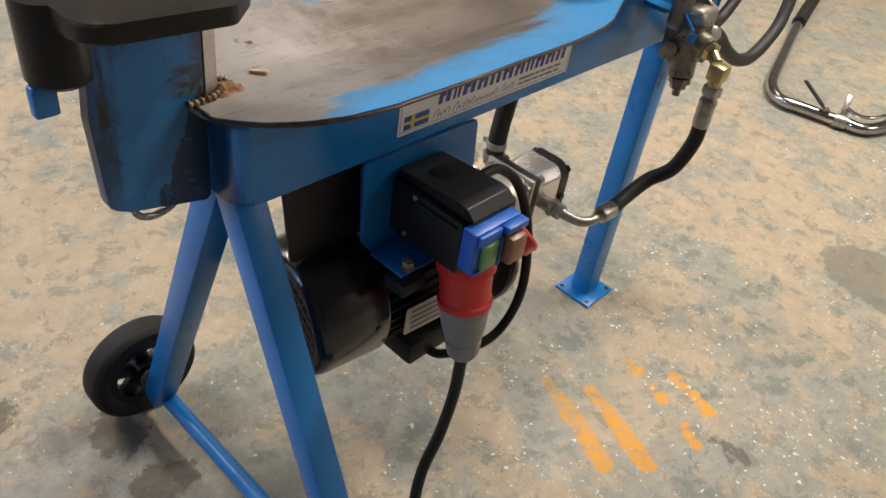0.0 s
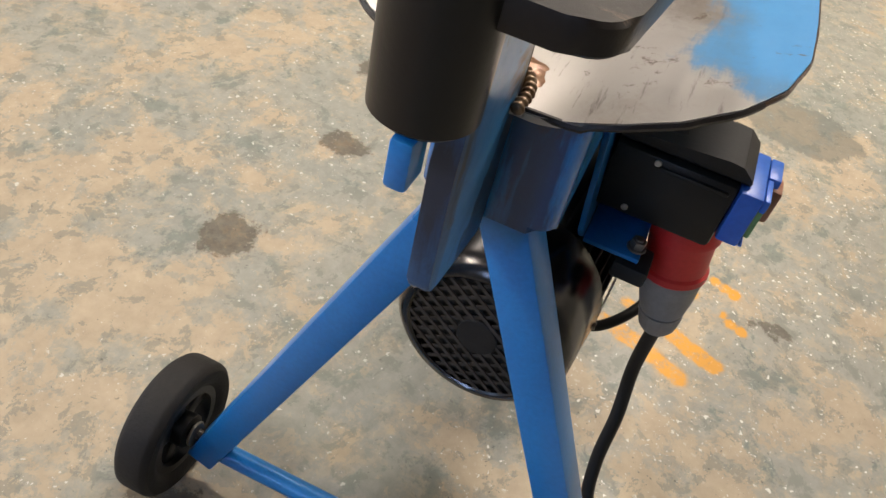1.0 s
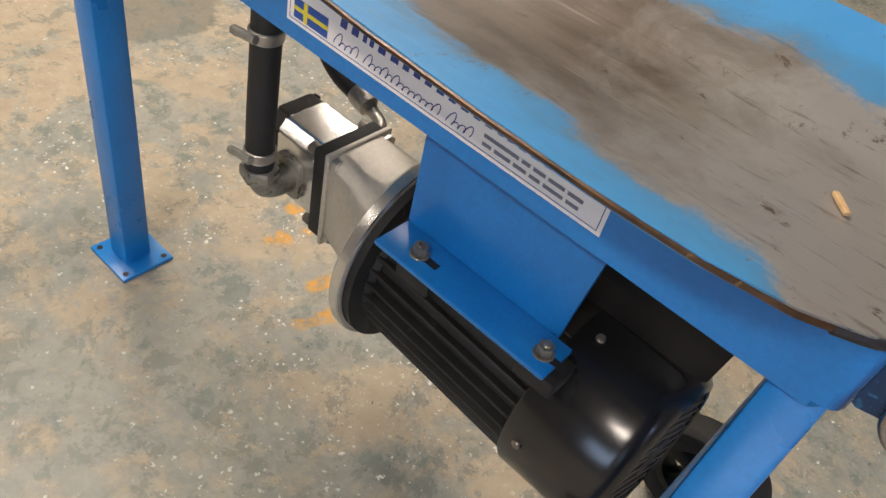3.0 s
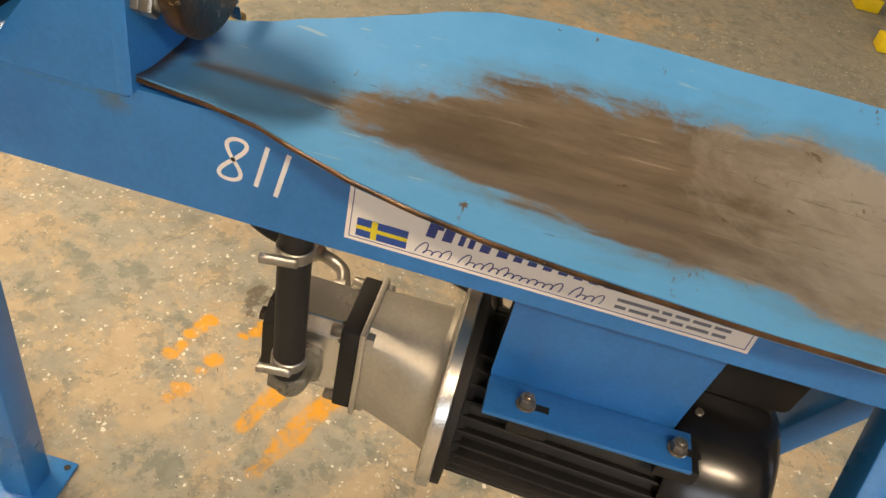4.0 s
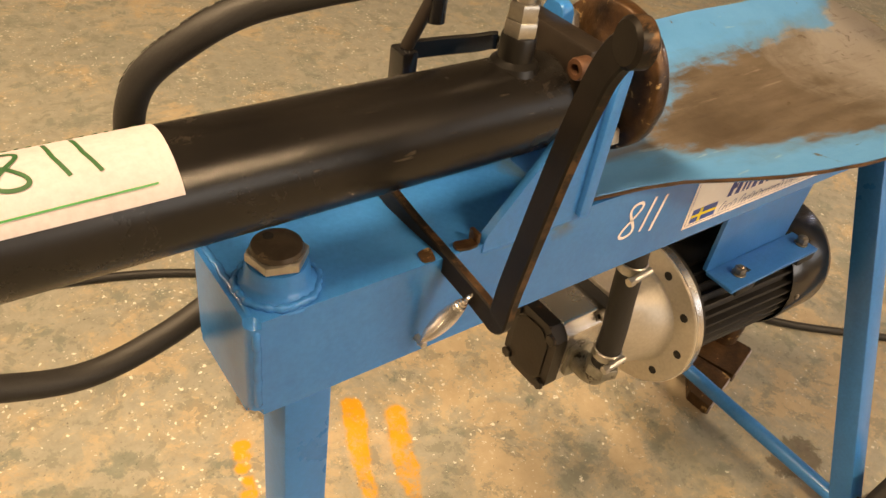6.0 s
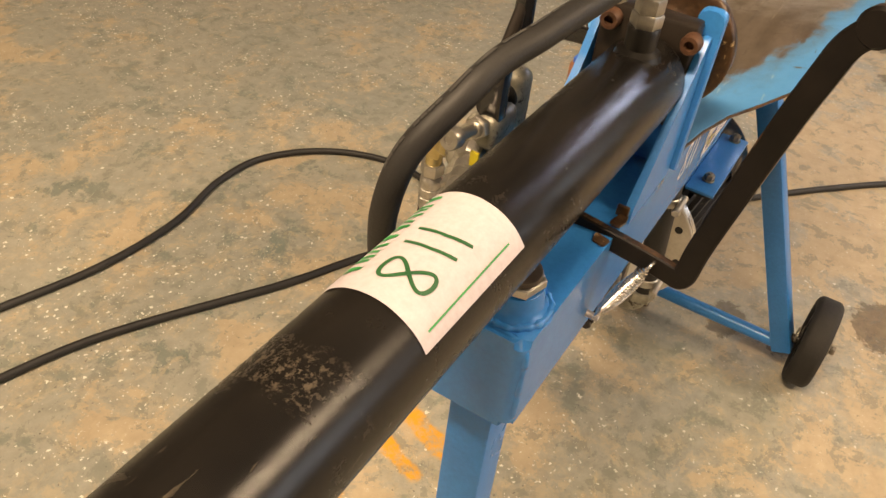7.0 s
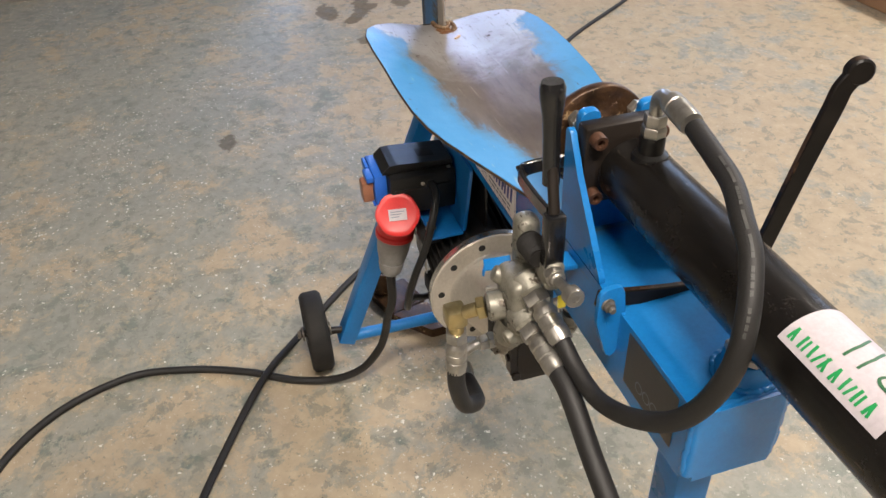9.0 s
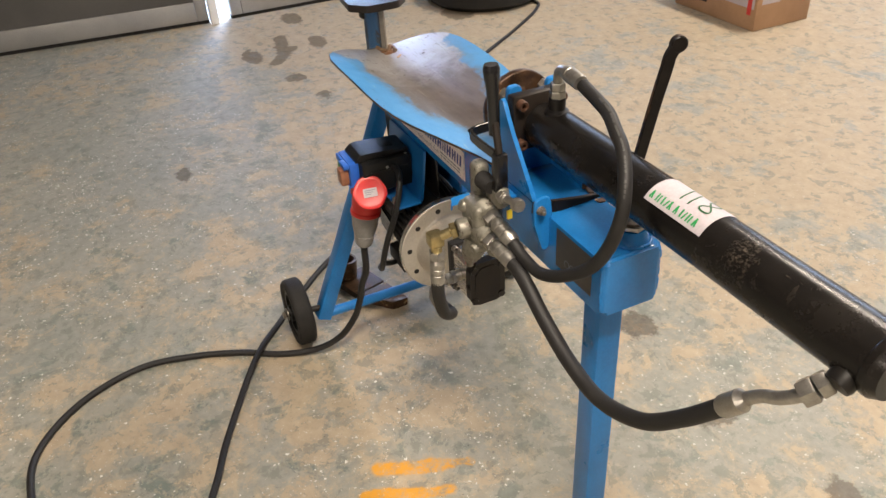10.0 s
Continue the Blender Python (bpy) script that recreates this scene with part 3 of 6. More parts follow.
    # oil stains, and a plain dark patch at (-0.025, 0.135)
    stains = union([blob(-0.20, 0.40, 0.075, 0.05), blob(-0.025, 0.255, 0.035, 0.045), blob(-0.025, 0.135, 0.05, 0.035), blob(0.41, 0.462, 0.05, 0.042),
                    blob(0.738, 0.42, 0.032, 0.04), blob(1.022, 0.50, 0.04, 0.03), blob(-1.03, -0.42, 0.05, 0.022), blob(0.73, -0.43, 0.013, 0.03),
                    blob(-2.07, 0.09, 0.09, 0.045), stroke(-2.27, 0.28, -2.05, 0.235, 0.03), stroke(-2.09, 0.28, -1.93, 0.17, 0.028), stroke(-2.16, 0.43, -2.06, 0.42, 0.035),
                    blob(-1.70, 0.195, 0.05, 0.04), blob(-2.54, 0.42, 0.1, 0.05), blob(-1.45, 0.245, 0.04, 0.025), blob(-2.1, 1.2, 0.10, 0.08)])
    smask = ramp(nt, math_node(nt, "ADD", stains, soft), -0.004, 0.006, (1, 1, 1, 1), (0, 0, 0, 1))
    col = mix(nt, math_node(nt, "MULTIPLY", math_node(nt, "MULTIPLY", smask, math_node(nt, "MULTIPLY_ADD", dots.outputs[0], 0.6, 0.52, True)), 0.85), col, (0.062, 0.046, 0.028))
    faint = ramp(nt, math_node(nt, "ADD", blob(1.46, -0.43, 0.11, 0.14), soft), -0.02, 0.01, (1, 1, 1, 1), (0, 0, 0, 1))
    col = mix(nt, math_node(nt, "MULTIPLY", faint, 0.6), col, (0.10, 0.11, 0.095))
    marks = union([stroke(0.596, -0.112, 0.577, -0.171, 0.009), stroke(0.577, -0.171, 0.530, -0.285, 0.015), stroke(0.645, -0.175, 0.630, -0.228, 0.010), stroke(0.628, -0.235, 0.584, -0.336, 0.015),
                   blob(0.756, -0.208, 0.014, 0.010), blob(0.765, -0.187, 0.006, 0.006), blob(0.735, -0.274, 0.012, 0.011), blob(0.741, -0.248, 0.006, 0.005),
                   blob(0.774, -0.349, 0.010, 0.009), blob(0.781, -0.331, 0.011, 0.010), blob(0.791, -0.313, 0.010, 0.009), blob(0.792, -0.281, 0.007, 0.011), blob(0.801, -0.264, 0.012, 0.010),
                   blob(0.690, -0.373, 0.007, 0.007), blob(0.697, -0.351, 0.008, 0.009), blob(0.712, -0.337, 0.006, 0.004)])
    mm = ramp(nt, math_node(nt, "ADD", marks, math_node(nt, "MULTIPLY", soft, 0.32)), -0.006, 0.005, (1, 1, 1, 1), (0, 0, 0, 1))
    thin = math_node(nt, "ADD", dots.outputs[0], math_node(nt, "MULTIPLY", Y, -0.75))
    mm = math_node(nt, "MULTIPLY", mm, math_node(nt, "MULTIPLY_ADD", ramp(nt, thin, 0.55, 0.72), 0.75, 0.22))
    col = mix(nt, math_node(nt, "MULTIPLY", mm, 0.92), col, (0.60, 0.275, 0.006))
    nt.links.new(col, b.inputs["Base Color"])
    rr = math_node(nt, "MULTIPLY_ADD", mid.outputs[0], 0.3, math_node(nt, "MULTIPLY_ADD", worn, 0.10, 0.35))
    nt.links.new(rr, b.inputs["Roughness"])
    b.inputs["Specular IOR Level"].default_value = 0.33
    hgt = math_node(nt, "ADD", math_node(nt, "MULTIPLY", worn, -0.5), math_node(nt, "ADD", fl, edge.outputs[0]))
    bump(nt, b, hgt, 0.22, 0.0012)
    return m


beam_paint = beam_material()
cyl_paint = cylinder_material()
handle_mat = handle_material()
post_paint, tray_paint, floor_mat, tube_glow = post_material(), tray_material(), floor_material(), lamp_material()

# ---------------------------------------------------------------- mesh helpers


def mesh_ob(name, bm, material, sharp=35):
    me = bpy.data.meshes.new(name)
    bmesh.ops.recalc_face_normals(bm, faces=bm.faces[:])
    bm.to_mesh(me)
    bm.free()
    me.materials.append(material)
    me.shade_smooth()
    me.set_sharp_from_angle(angle=radians(sharp))
    return new(name, me)


def part(name, bm, material, parent, label="", sharp=35):
    """One mesh object under a thing or a part."""
    ob = mesh_ob(name, bm, material, sharp)
    ob.parent = parent
    top = parent
    while top.parent:
        top = top.parent
    ob.matrix_parent_inverse = Matrix.Translation(-top.location) if parent is top else Matrix.Identity(4)
    return tagged(ob, label)


def thing(name, loc, label, category, group="", kind=""):
    ob = new(name)
    ob.location = loc
    ob.empty_display_size = 0.1
    return tagged(ob, label, category, group, kind)


def box(x0, x1, y0, y1, z0, z1, bevel=0.0, bm=None, m=None, segs=2):
    bm = bm or bmesh.new()
    r = bmesh.ops.create_cube(bm, size=1)
    vs = r["verts"]
    for v in vs:
        v.co = Vector(((x0 + x1) / 2 + v.co.x * (x1 - x0), (y0 + y1) / 2 + v.co.y * (y1 - y0), (z0 + z1) / 2 + v.co.z * (z1 - z0)))
    es = list({e for v in vs for e in v.link_edges})
    made = vs
    if bevel:
        out = bmesh.ops.bevel(bm, geom=es, offset=bevel, segments=segs, profile=0.5, affect="EDGES")
        made = list({v for f in out["faces"] for v in f.verts} | {v for v in vs if v.is_valid})
    if m is not None:
        bmesh.ops.transform(bm, matrix=m, verts=made)
    return bm


def basis(axis):
    a = Vector(axis).normalized()
    u = a.orthogonal().normalized()
    return a, u, a.cross(u)


def lathe(p0, axis, profile, n=32, bm=None):
    """Profile of (distance along the axis, radius) turned round the axis from p0."""
    bm = bm or bmesh.new()
    a, u, w = basis(axis)
    p0, rings = Vector(p0), []
    for d, r in profile:
        c = p0 + a * d
        if r < 1e-6:
            rings.append([bm.verts.new(c)])
        else:
            rings.append([bm.verts.new(c + (u * math.cos(k) + w * math.sin(k)) * r) for k in (2 * math.pi * i / n for i in range(n))])
    for r0, r1 in zip(rings, rings[1:]):
        for i in range(n):
            j = (i + 1) % n
            q = [r0[i % len(r0)], r0[j % len(r0)], r1[j % len(r1)], r1[i % len(r1)]]
            q = list(dict.fromkeys(q))
            if len(q) > 2:
                bm.faces.new(q)
    return bm


def rod(p0, p1, r, bevel=0.0, n=24, bm=None, r2=None):
    ax = Vector(p1) - Vector(p0)
    d, r2 = ax.length, r if r2 is None else r2
    b = min(bevel, d / 2, r)
    prof = [(0, 0), (0, r - b), (b, r), (d - b, r2), (d, r2 - b), (d, 0)] if b else [(0, 0), (0, r), (d, r2), (d, 0)]
    return lathe(p0, ax, prof, n, bm)


def pipe(p0, p1, r, inner, n=24, bm=None):
    ax = Vector(p1) - Vector(p0)
    d = ax.length
    return lathe(p0, ax, [(0.002, inner), (0, inner + 0.001), (0, r - 0.001), (0.001, r), (d - 0.001, r), (d, r - 0.001), (d, inner), (d * 0.5, inner), (0.002, inner)], n, bm)


def hexnut(p, axis, across, h, bm=None, hole=0.0):
    r = across / math.sqrt(3)
    prof = [(0, 0), (0, r * 0.93), (h * 0.12, r), (h * 0.88, r), (h, r * 0.93), (h, 0)]
    return lathe(p, axis, prof, 6, bm)


def bolt_head(p, axis, across, h, bm=None):
    """A hexagon nut on a washer with the thread's end above it."""
    p, a = Vector(p), Vector(axis).normalized()
    bm = rod(p, p + a * 0.0018, across * 0.72, 0.0004, 16, bm)
    hexnut(p + a * 0.0018, a, across, h, bm)
    return rod(p + a * h, p + a * (h + 0.004), across * 0.3, 0.0008, 12, bm)


def socket_screw(p, axis, r, h, bm=None):
    return lathe(p, axis, [(0, 0), (0, r), (h * 0.85, r), (h, r * 0.88), (h, r * 0.5), (h * 0.45, r * 0.45), (h * 0.45, 0)], 16, bm)


def spline(pts, per=8):
    p = [Vector(q) for q in pts]
    p = [2 * p[0] - p[1], *p, 2 * p[-1] - p[-2]]
    out = []
    for a, b, c, d in zip(p, p[1:], p[2:], p[3:]):
        for i in range(per):
            t = i / per
            out.append(0.5 * (2 * b + (c - a) * t + (2 * a - 5 * b + 4 * c - d) * t * t + (3 * b - a - 3 * c + d) * t ** 3))
    out.append(p[-2])
    return out


def tube(pts, r, n=14, per=8, bm=None, smooth=True, wave=0.0, beads=0):
    """A round tube swept along a smooth line through the points."""
    bm = bm or bmesh.new()
    line = spline(pts, per) if smooth else [Vector(q) for q in pts]
    up, rings = None, []
    for i, c in enumerate(line):
        t = (line[min(i + 1, len(line) - 1)] - line[max(i - 1, 0)]).normalized()
        u = t.orthogonal().normalized() if up is None else (up - t * up.dot(t)).normalized()
        up, w = u, t.cross(u)
        q = r * (1 + wave * math.sin(beads * 2 * math.pi * i / len(line)))
        rings.append([bm.verts.new(c + (u * math.cos(k) + w * math.sin(k)) * q) for k in (2 * math.pi * j / n for j in range(n))])
    for a, b in zip(rings, rings[1:]):
        for j in range(n):
            bm.faces.new((a[j], a[(j + 1) % n], b[(j + 1) % n], b[j]))
    bm.faces.new(rings[0][::-1])
    bm.faces.new(rings[-1])
    return bm


def plate(outline, t0, t1, plane="xz", bevel=0.0, bm=None):
    """A flat plate from an outline in the plane, between t0 and t1 across it."""
    bm = bm or bmesh.new()

    def at(a, b, t):
        return {"xz": (a, t, b), "xy": (a, b, t), "yz": (t, a, b)}[plane]

    lo = [bm.verts.new(at(a, b, t0)) for a, b in outline]
    hi = [bm.verts.new(at(a, b, t1)) for a, b in outline]
    f0, f1 = bm.faces.new(lo), bm.faces.new(hi)
    for i in range(len(lo)):
        j = (i + 1) % len(lo)
        bm.faces.new((lo[i], lo[j], hi[j], hi[i]))
    if bevel:
        bmesh.ops.bevel(bm, geom=list({*f0.edges, *f1.edges}), offset=bevel, segments=1, affect="EDGES")
    return bm


def rounded(pts, radii, n=5):
    """Outline with its corners rounded."""
    out = []
    k = len(pts)
    for i in range(k):
        p, a, b = Vector(pts[i]), Vector(pts[i - 1]), Vector(pts[(i + 1) % k])
        r = radii[i] if isinstance(radii, (list, tuple)) else radii
        if r <= 0:
            out.append(tuple(p))
            continue
        da, db = (a - p).normalized(), (b - p).normalized()
        ang = da.angle(db)
        d = min(r / math.tan(ang / 2), (a - p).length * 0.49, (b - p).length * 0.49)
        q0, q1 = p + da * d, p + db * d
        for s in range(n + 1):
            t = s / n
            out.append(tuple(q0 * (1 - t) ** 2 + p * 2 * t * (1 - t) + q1 * t * t))
    return out


def oriented(p, xaxis, zaxis):
    """A matrix at p whose x and z axes point as given."""
    x = Vector(xaxis).normalized()
    z = Vector(zaxis)
    z = (z - x * z.dot(x)).normalized()
    y = z.cross(x)
    m = Matrix((x, y, z)).transposed().to_4x4()
    m.translation = Vector(p)
    return m


def bar(p0, p1, width, thick, up, bevel=0.002, bm=None):
    """A flat or square bar from p0 to p1; its width lies across, its thickness along up."""
    d = Vector(p1) - Vector(p0)
    return box(0, d.length, -width / 2, width / 2, -thick / 2, thick / 2, bevel, bm, oriented(p0, d, up))


def strap(rows, width, thick, bm=None, per=6):
    """A flat bar bent along rows of (point, direction across its thickness)."""
    bm = bm or bmesh.new()
    line, ups = spline([p for p, n in rows], per), spline([n for p, n in rows], per)
    rings = []
    for i, c in enumerate(line):
        t = (line[min(i + 1, len(line) - 1)] - line[max(i - 1, 0)]).normalized()
        n = (ups[i] - t * ups[i].dot(t)).normalized()
        w = t.cross(n)
        e = 0.0012
        rings.append([bm.verts.new(c + w * a + n * b) for a, b in (
            (width / 2 - e, thick / 2), (e - width / 2, thick / 2), (-width / 2, thick / 2 - e), (-width / 2, e - thick / 2),
            (e - width / 2, -thick / 2), (width / 2 - e, -thick / 2), (width / 2, e - thick / 2), (width / 2, thick / 2 - e))])
    for a, b in zip(rings, rings[1:]):
        for j in range(8):
            bm.faces.new((a[j], a[(j + 1) % 8], b[(j + 1) % 8], b[j]))
    bm.faces.new(rings[0][::-1])
    bm.faces.new(rings[-1])
    return bm


def dense(pts, n=14):
    """Points added evenly along each piece of a line."""
    out = []
    for (a, b), (c, d) in zip(pts, pts[1:]):
        out += [(a + (c - a) * i / n, b + (d - b) * i / n) for i in range(n)]
    return out + [pts[-1]]


def flat_strip(pts, width, put, bm=None, lift=0.0):
    """A pen stroke: a thin ribbon along the points (a, b); put(a, b, lift) lays it on its surface."""
    bm = bm or bmesh.new()
    prev = None
    for i, (a, b) in enumerate(pts):
        a0, b0 = pts[max(i - 1, 0)]
        a1, b1 = pts[min(i + 1, len(pts) - 1)]
        L = math.hypot(a1 - a0, b1 - b0) or 1
        nx, ny = -(b1 - b0) / L * width / 2, (a1 - a0) / L * width / 2
        cur = [bm.verts.new(put(a + nx, b + ny, lift)), bm.verts.new(put(a - nx, b - ny, lift))]
        if prev:
            bm.faces.new((prev[0], prev[1], cur[1], cur[0]))
        prev = cur
    return bm


def eight(cx, cy, w, h, lean=0.0, n=40):
    """A handwritten figure eight."""
    out = []
    for i in range(n + 1):
        t = 2 * math.pi * i / n + 0.6
        yy = math.cos(t)
        xx = math.sin(2 * t) * (0.95 if yy < 0 else 0.85)
        out.append((cx + xx * w / 2 + lean * yy * h / 2, cy + yy * h / 2))
    return out


# ---------------------------------------------------------------- the hall
def slab(name, x0, x1, y0, y1, z0, z1, material, label):
    return tagged(mesh_ob(name, box(x0, x1, y0, y1, z0, z1), material), label, name.split("_")[0], kind="structure")


WX0, WX1, WY0, WY1, HZ = -2.78, 6.0, -5.0, 5.0, 3.7
slab("floor", -3.2, WX1 + 0.2, WY0 - 0.2, WY1 + 0.2, -0.12, 0.0, floor_mat, "worn grey-green epoxy floor with beige patches and oil stains")
slab("ceiling", -3.2, WX1 + 0.2, WY0 - 0.2, WY1 + 0.2, HZ, HZ + 0.15, ceiling_paint, "plain light workshop ceiling")
slab("wall_east", WX1, WX1 + 0.2, WY0, WY1, 0, HZ, wall_paint, "plain light workshop wall")
slab("wall_south", -3.2, WX1 + 0.2, WY0 - 0.2, WY0, 0, HZ, wall_paint, "plain light workshop wall")
w = bmesh.new()
box(-3.2, -2.6, WY1, WY1 + 0.2, 0, HZ, bm=w)
box(0.6, WX1 + 0.2, WY1, WY1 + 0.2, 0, HZ, bm=w)
box(-2.6, 0.6, WY1, WY1 + 0.2, 0, 1.0, bm=w)
box(-2.6, 0.6, WY1, WY1 + 0.2, 2.5, HZ, bm=w)
tagged(mesh_ob("wall_north", w, wall_paint), "plain light workshop wall with a wide window opening", "wall", kind="structure")
w = bmesh.new()
box(-2.98, WX0, WY0, -1.10, 0, HZ, bm=w)
box(-2.98, WX0, 1.55, 1.9, 0, HZ, bm=w)
# the opening at y 1.9 to 3.3 is added for the glare fill lamp
box(-2.98, WX0, 3.3, WY1, 0, HZ, bm=w)
box(-2.98, WX0, 1.9, 3.3, 0, 0.8, bm=w)
box(-2.98, WX0, 1.9, 3.3, 2.0, HZ, bm=w)
box(-2.98, WX0, -1.10, 1.55, 2.35, HZ, bm=w)
tagged(mesh_ob("wall_west", w, wall_paint), "plain light workshop wall with a gate opening and an added opening for the glare lamp", "wall", kind="structure")


def gate_leaf(name, p0, p1, h):
    """A framed gate leaf from floor point p0 to p1."""
    d = Vector((p1[0] - p0[0], p1[1] - p0[1], 0))
    L = d.length
    m = oriented((p0[0], p0[1], 0.02), d, (0, 0, 1))
    leaf = thing(name, (p0[0], p0[1], 0.02), "grey gate leaf with a light metal frame, slightly open", "door", kind="structure")
    for nm, a in (("stile", (0, 0.06, 0, h)), ("stile", (L - 0.06, L, 0, h)), ("rail", (0.062, L - 0.062, 0, 0.10)), ("rail", (0.062, L - 0.062, h - 0.1, h)), ("rail", (0.062, L - 0.062, 1.0, 1.1))):
        part(nm, box(a[0], a[1], -0.025, 0.025, a[2], a[3], 0.003, m=m), gate_frame_mat, leaf)
    part("panel", box(0.055, L - 0.055, -0.012, 0.012, 0.09, 1.01, m=m), gate_panel_mat, leaf, "dark grey panel")
    part("panel", box(0.055, L - 0.055, -0.012, 0.012, 1.09, h - 0.09, m=m), gate_panel_mat, leaf, "dark grey panel")
    part("rubber_seal", box(0, L, -0.02, 0.02, -0.018, -0.001, m=m), rubber, leaf)
    return leaf


gate_leaf("door_1", (-2.84, -1.08), (-2.74, 0.02), 2.3)
gate_leaf("door_2", (-2.74, 0.14), (-2.74, 1.53), 2.3)
post = thing("door_post", (-2.74, 0.08, 0), "white lacquered edge post between the gate leaves", "door post", kind="structure")
part("post", box(-2.72, -2.68, 0.022, 0.066, 0.0, 2.3, 0.004), white_lacquer, post)

for lx, ly, lw, turn in LAMPS:
    lamp = thing("ceiling_lamp", (lx, ly, HZ), "long tube lamp fixture under the workshop ceiling", "lamp", "ceiling lamps")
    at_ = pose(lx, ly, HZ, 0, 0, turn)
    part("housing", box(-0.77, 0.77, -0.17, 0.17, -0.09, -0.001, 0.01, m=at_), white_lacquer, lamp)
    for s in (-0.08, 0.08):
        tb_ = rod((-0.73, s, -0.115), (0.73, s, -0.115), 0.014, 0.003, 12)
        tb_.transform(at_)
        part("tube", tb_, tube_glow, lamp)

# ---------------------------------------------------------------- the log splitter
BY0, BY1, ZB, ZT = -0.049, 0.047, 0.596, 0.686   # the beam's faces
splitter = thing("log_splitter", (0.43, 0, 0), "blue hydraulic log splitter on two wheels and a rear leg", "log splitter")

# beam, which is also the oil tank
bmo = rounded([(0.011, BY0), (0.922, BY0), (0.922, BY1), (0.011, BY1)], [0.017, 0.009, 0.009, 0.017], 5)
beam = part("beam", plate(bmo, ZB, ZT, "xy", 0.006), beam_paint, splitter, "blue square beam that holds the oil")
random.seed(4)
ringp = []
for k in range(73):
    sq = (k % 72) / 72 * 4
    i, f = int(sq), sq % 1
    cy, cz = [(BY0 + f * 0.096, ZB), (BY1, ZB + f * 0.09), (BY1 - f * 0.096, ZT), (BY0, ZT - f * 0.09)][i]
    corner = 1 - 0.10 * max(0, abs(f - 0.5) * 2 - 0.75) / 0.25
    jit = random.uniform(-0.0006, 0.0006)
    ringp.append((0.916 + jit, (cy + 0.001) * 0.972 * corner - 0.001 + jit, 0.641 + (cz - 0.641) * 0.972 * corner - jit))
part("weld_seam", tube(ringp, 0.0031, 8, 2), beam_paint, beam, "painted weld round the beam's end", 60)
nb = lathe((0.888, 0.0175, ZT - 0.002), (0, 0, 1), [(0, 0), (0, 0.0305), (0.004, 0.0275), (0.008, 0.0240), (0.012, 0.0222), (0.020, 0.0212), (0.023, 0.020), (0.023, 0)], 40)
part("filler_neck", nb, beam_paint, beam)
random.seed(21)
nw = [(0.888 + (0.0272 + random.uniform(-0.0008, 0.0008)) * math.cos(k * 0.2094), 0.0175 + (0.0272 + random.uniform(-0.0008, 0.0008)) * math.sin(k * 0.2094), ZT + 0.0015 + random.uniform(-0.0005, 0.0009)) for k in range(30)]
part("neck_weld", tube(nw + nw[:1], 0.0028, 8, 3, wave=0.2, beads=22), beam_paint, beam, "painted weld round the filler neck", 70)
cap = part("filler_cap", hexnut((0.888, 0.0175, ZT + 0.0215), (0, 0, 1), 0.0360, 0.0075), zinc, beam, "hexagonal filler cap, brown and greasy on top")
part("cap_top", lathe((0.888, 0.0175, ZT + 0.0291), (0, 0, 1), [(0, 0), (0, 0.0172), (0.001, 0.0176), (0.004, 0.0166), (0.0046, 0.0145), (0.0046, 0)], 28), browned_cap, cap)
part("vent_hole", rod((0.890, 0.0085, ZT + 0.0338), (0.890, 0.0085, ZT + 0.0342), 0.0036, 0, 14), dull_black, cap)


# tray: flat middle with both wings bent up
WING_N = [(-0.004, 0.03), (0.001, 0.064), (0.011, 0.095), (0.032, 0.121), (0.06, 0.138), (0.10, 0.147), (0.15, 0.15), (0.22, 0.149), (0.30, 0.144), (0.37, 0.136),
          (0.42, 0.124), (0.46, 0.110), (0.50, 0.090), (0.54, 0.068), (0.58, 0.056), (0.636, 0.047)]
WING_S = [(-0.004, 0.03), (0.002, 0.062), (0.013, 0.092), (0.034, 0.119), (0.06, 0.137), (0.10, 0.147), (0.15, 0.1485), (0.22, 0.1475), (0.30, 0.148), (0.37, 0.1455),
          (0.42, 0.138), (0.455, 0.126), (0.49, 0.109), (0.52, 0.094), (0.55, 0.080), (0.59, 0.060), (0.636, 0.047)]


def half_width(x, s=1):
    """Half the tray's width at x, on the side of +y (s = 1) or -y."""
    pts = WING_N if s > 0 else WING_S
    for (a, u), (b, v) in zip(pts, pts[1:]):
        if x <= b:
            t = max((x - a) / (b - a), 0)
            return u + (v - u) * (t * t * (3 - 2 * t) * 0.3 + t * 0.7)
    return 0.047


def tray_z(y):
    s = max(abs(y) - 0.012, 0)
    k = 0.222 if y > 0 else 0.30
    return ZT + 0.001 + (s * s / 0.03 * k * 0.5 if s < 0.03 else k * (s - 0.015))


tb = bmesh.new()
xs = [-0.0055, -0.004, -0.002, 0.0, 0.003, 0.006, 0.012, 0.021, 0.033, 0.046, 0.062, 0.08, 0.10, 0.13] + [0.16 + 0.02 * i for i in range(24)] + [0.636]
NU = 28
grid = []
for x in xs:
    hn, hs = (half_width(x), half_width(x, -1)) if x > -0.005 else (0.02, 0.02)
    col_ = []
    for j in range(NU + 1):
        y = (hs if j < NU // 2 else hn) * (2 * j / NU - 1)
        wob = 0.0012 * noise.noise((x * 9, y * 9, 0))
        col_.append((tb.verts.new((x, y, tray_z(y) + wob)), tb.verts.new((x, y, tray_z(y) + wob + 0.005))))
    grid.append(col_)
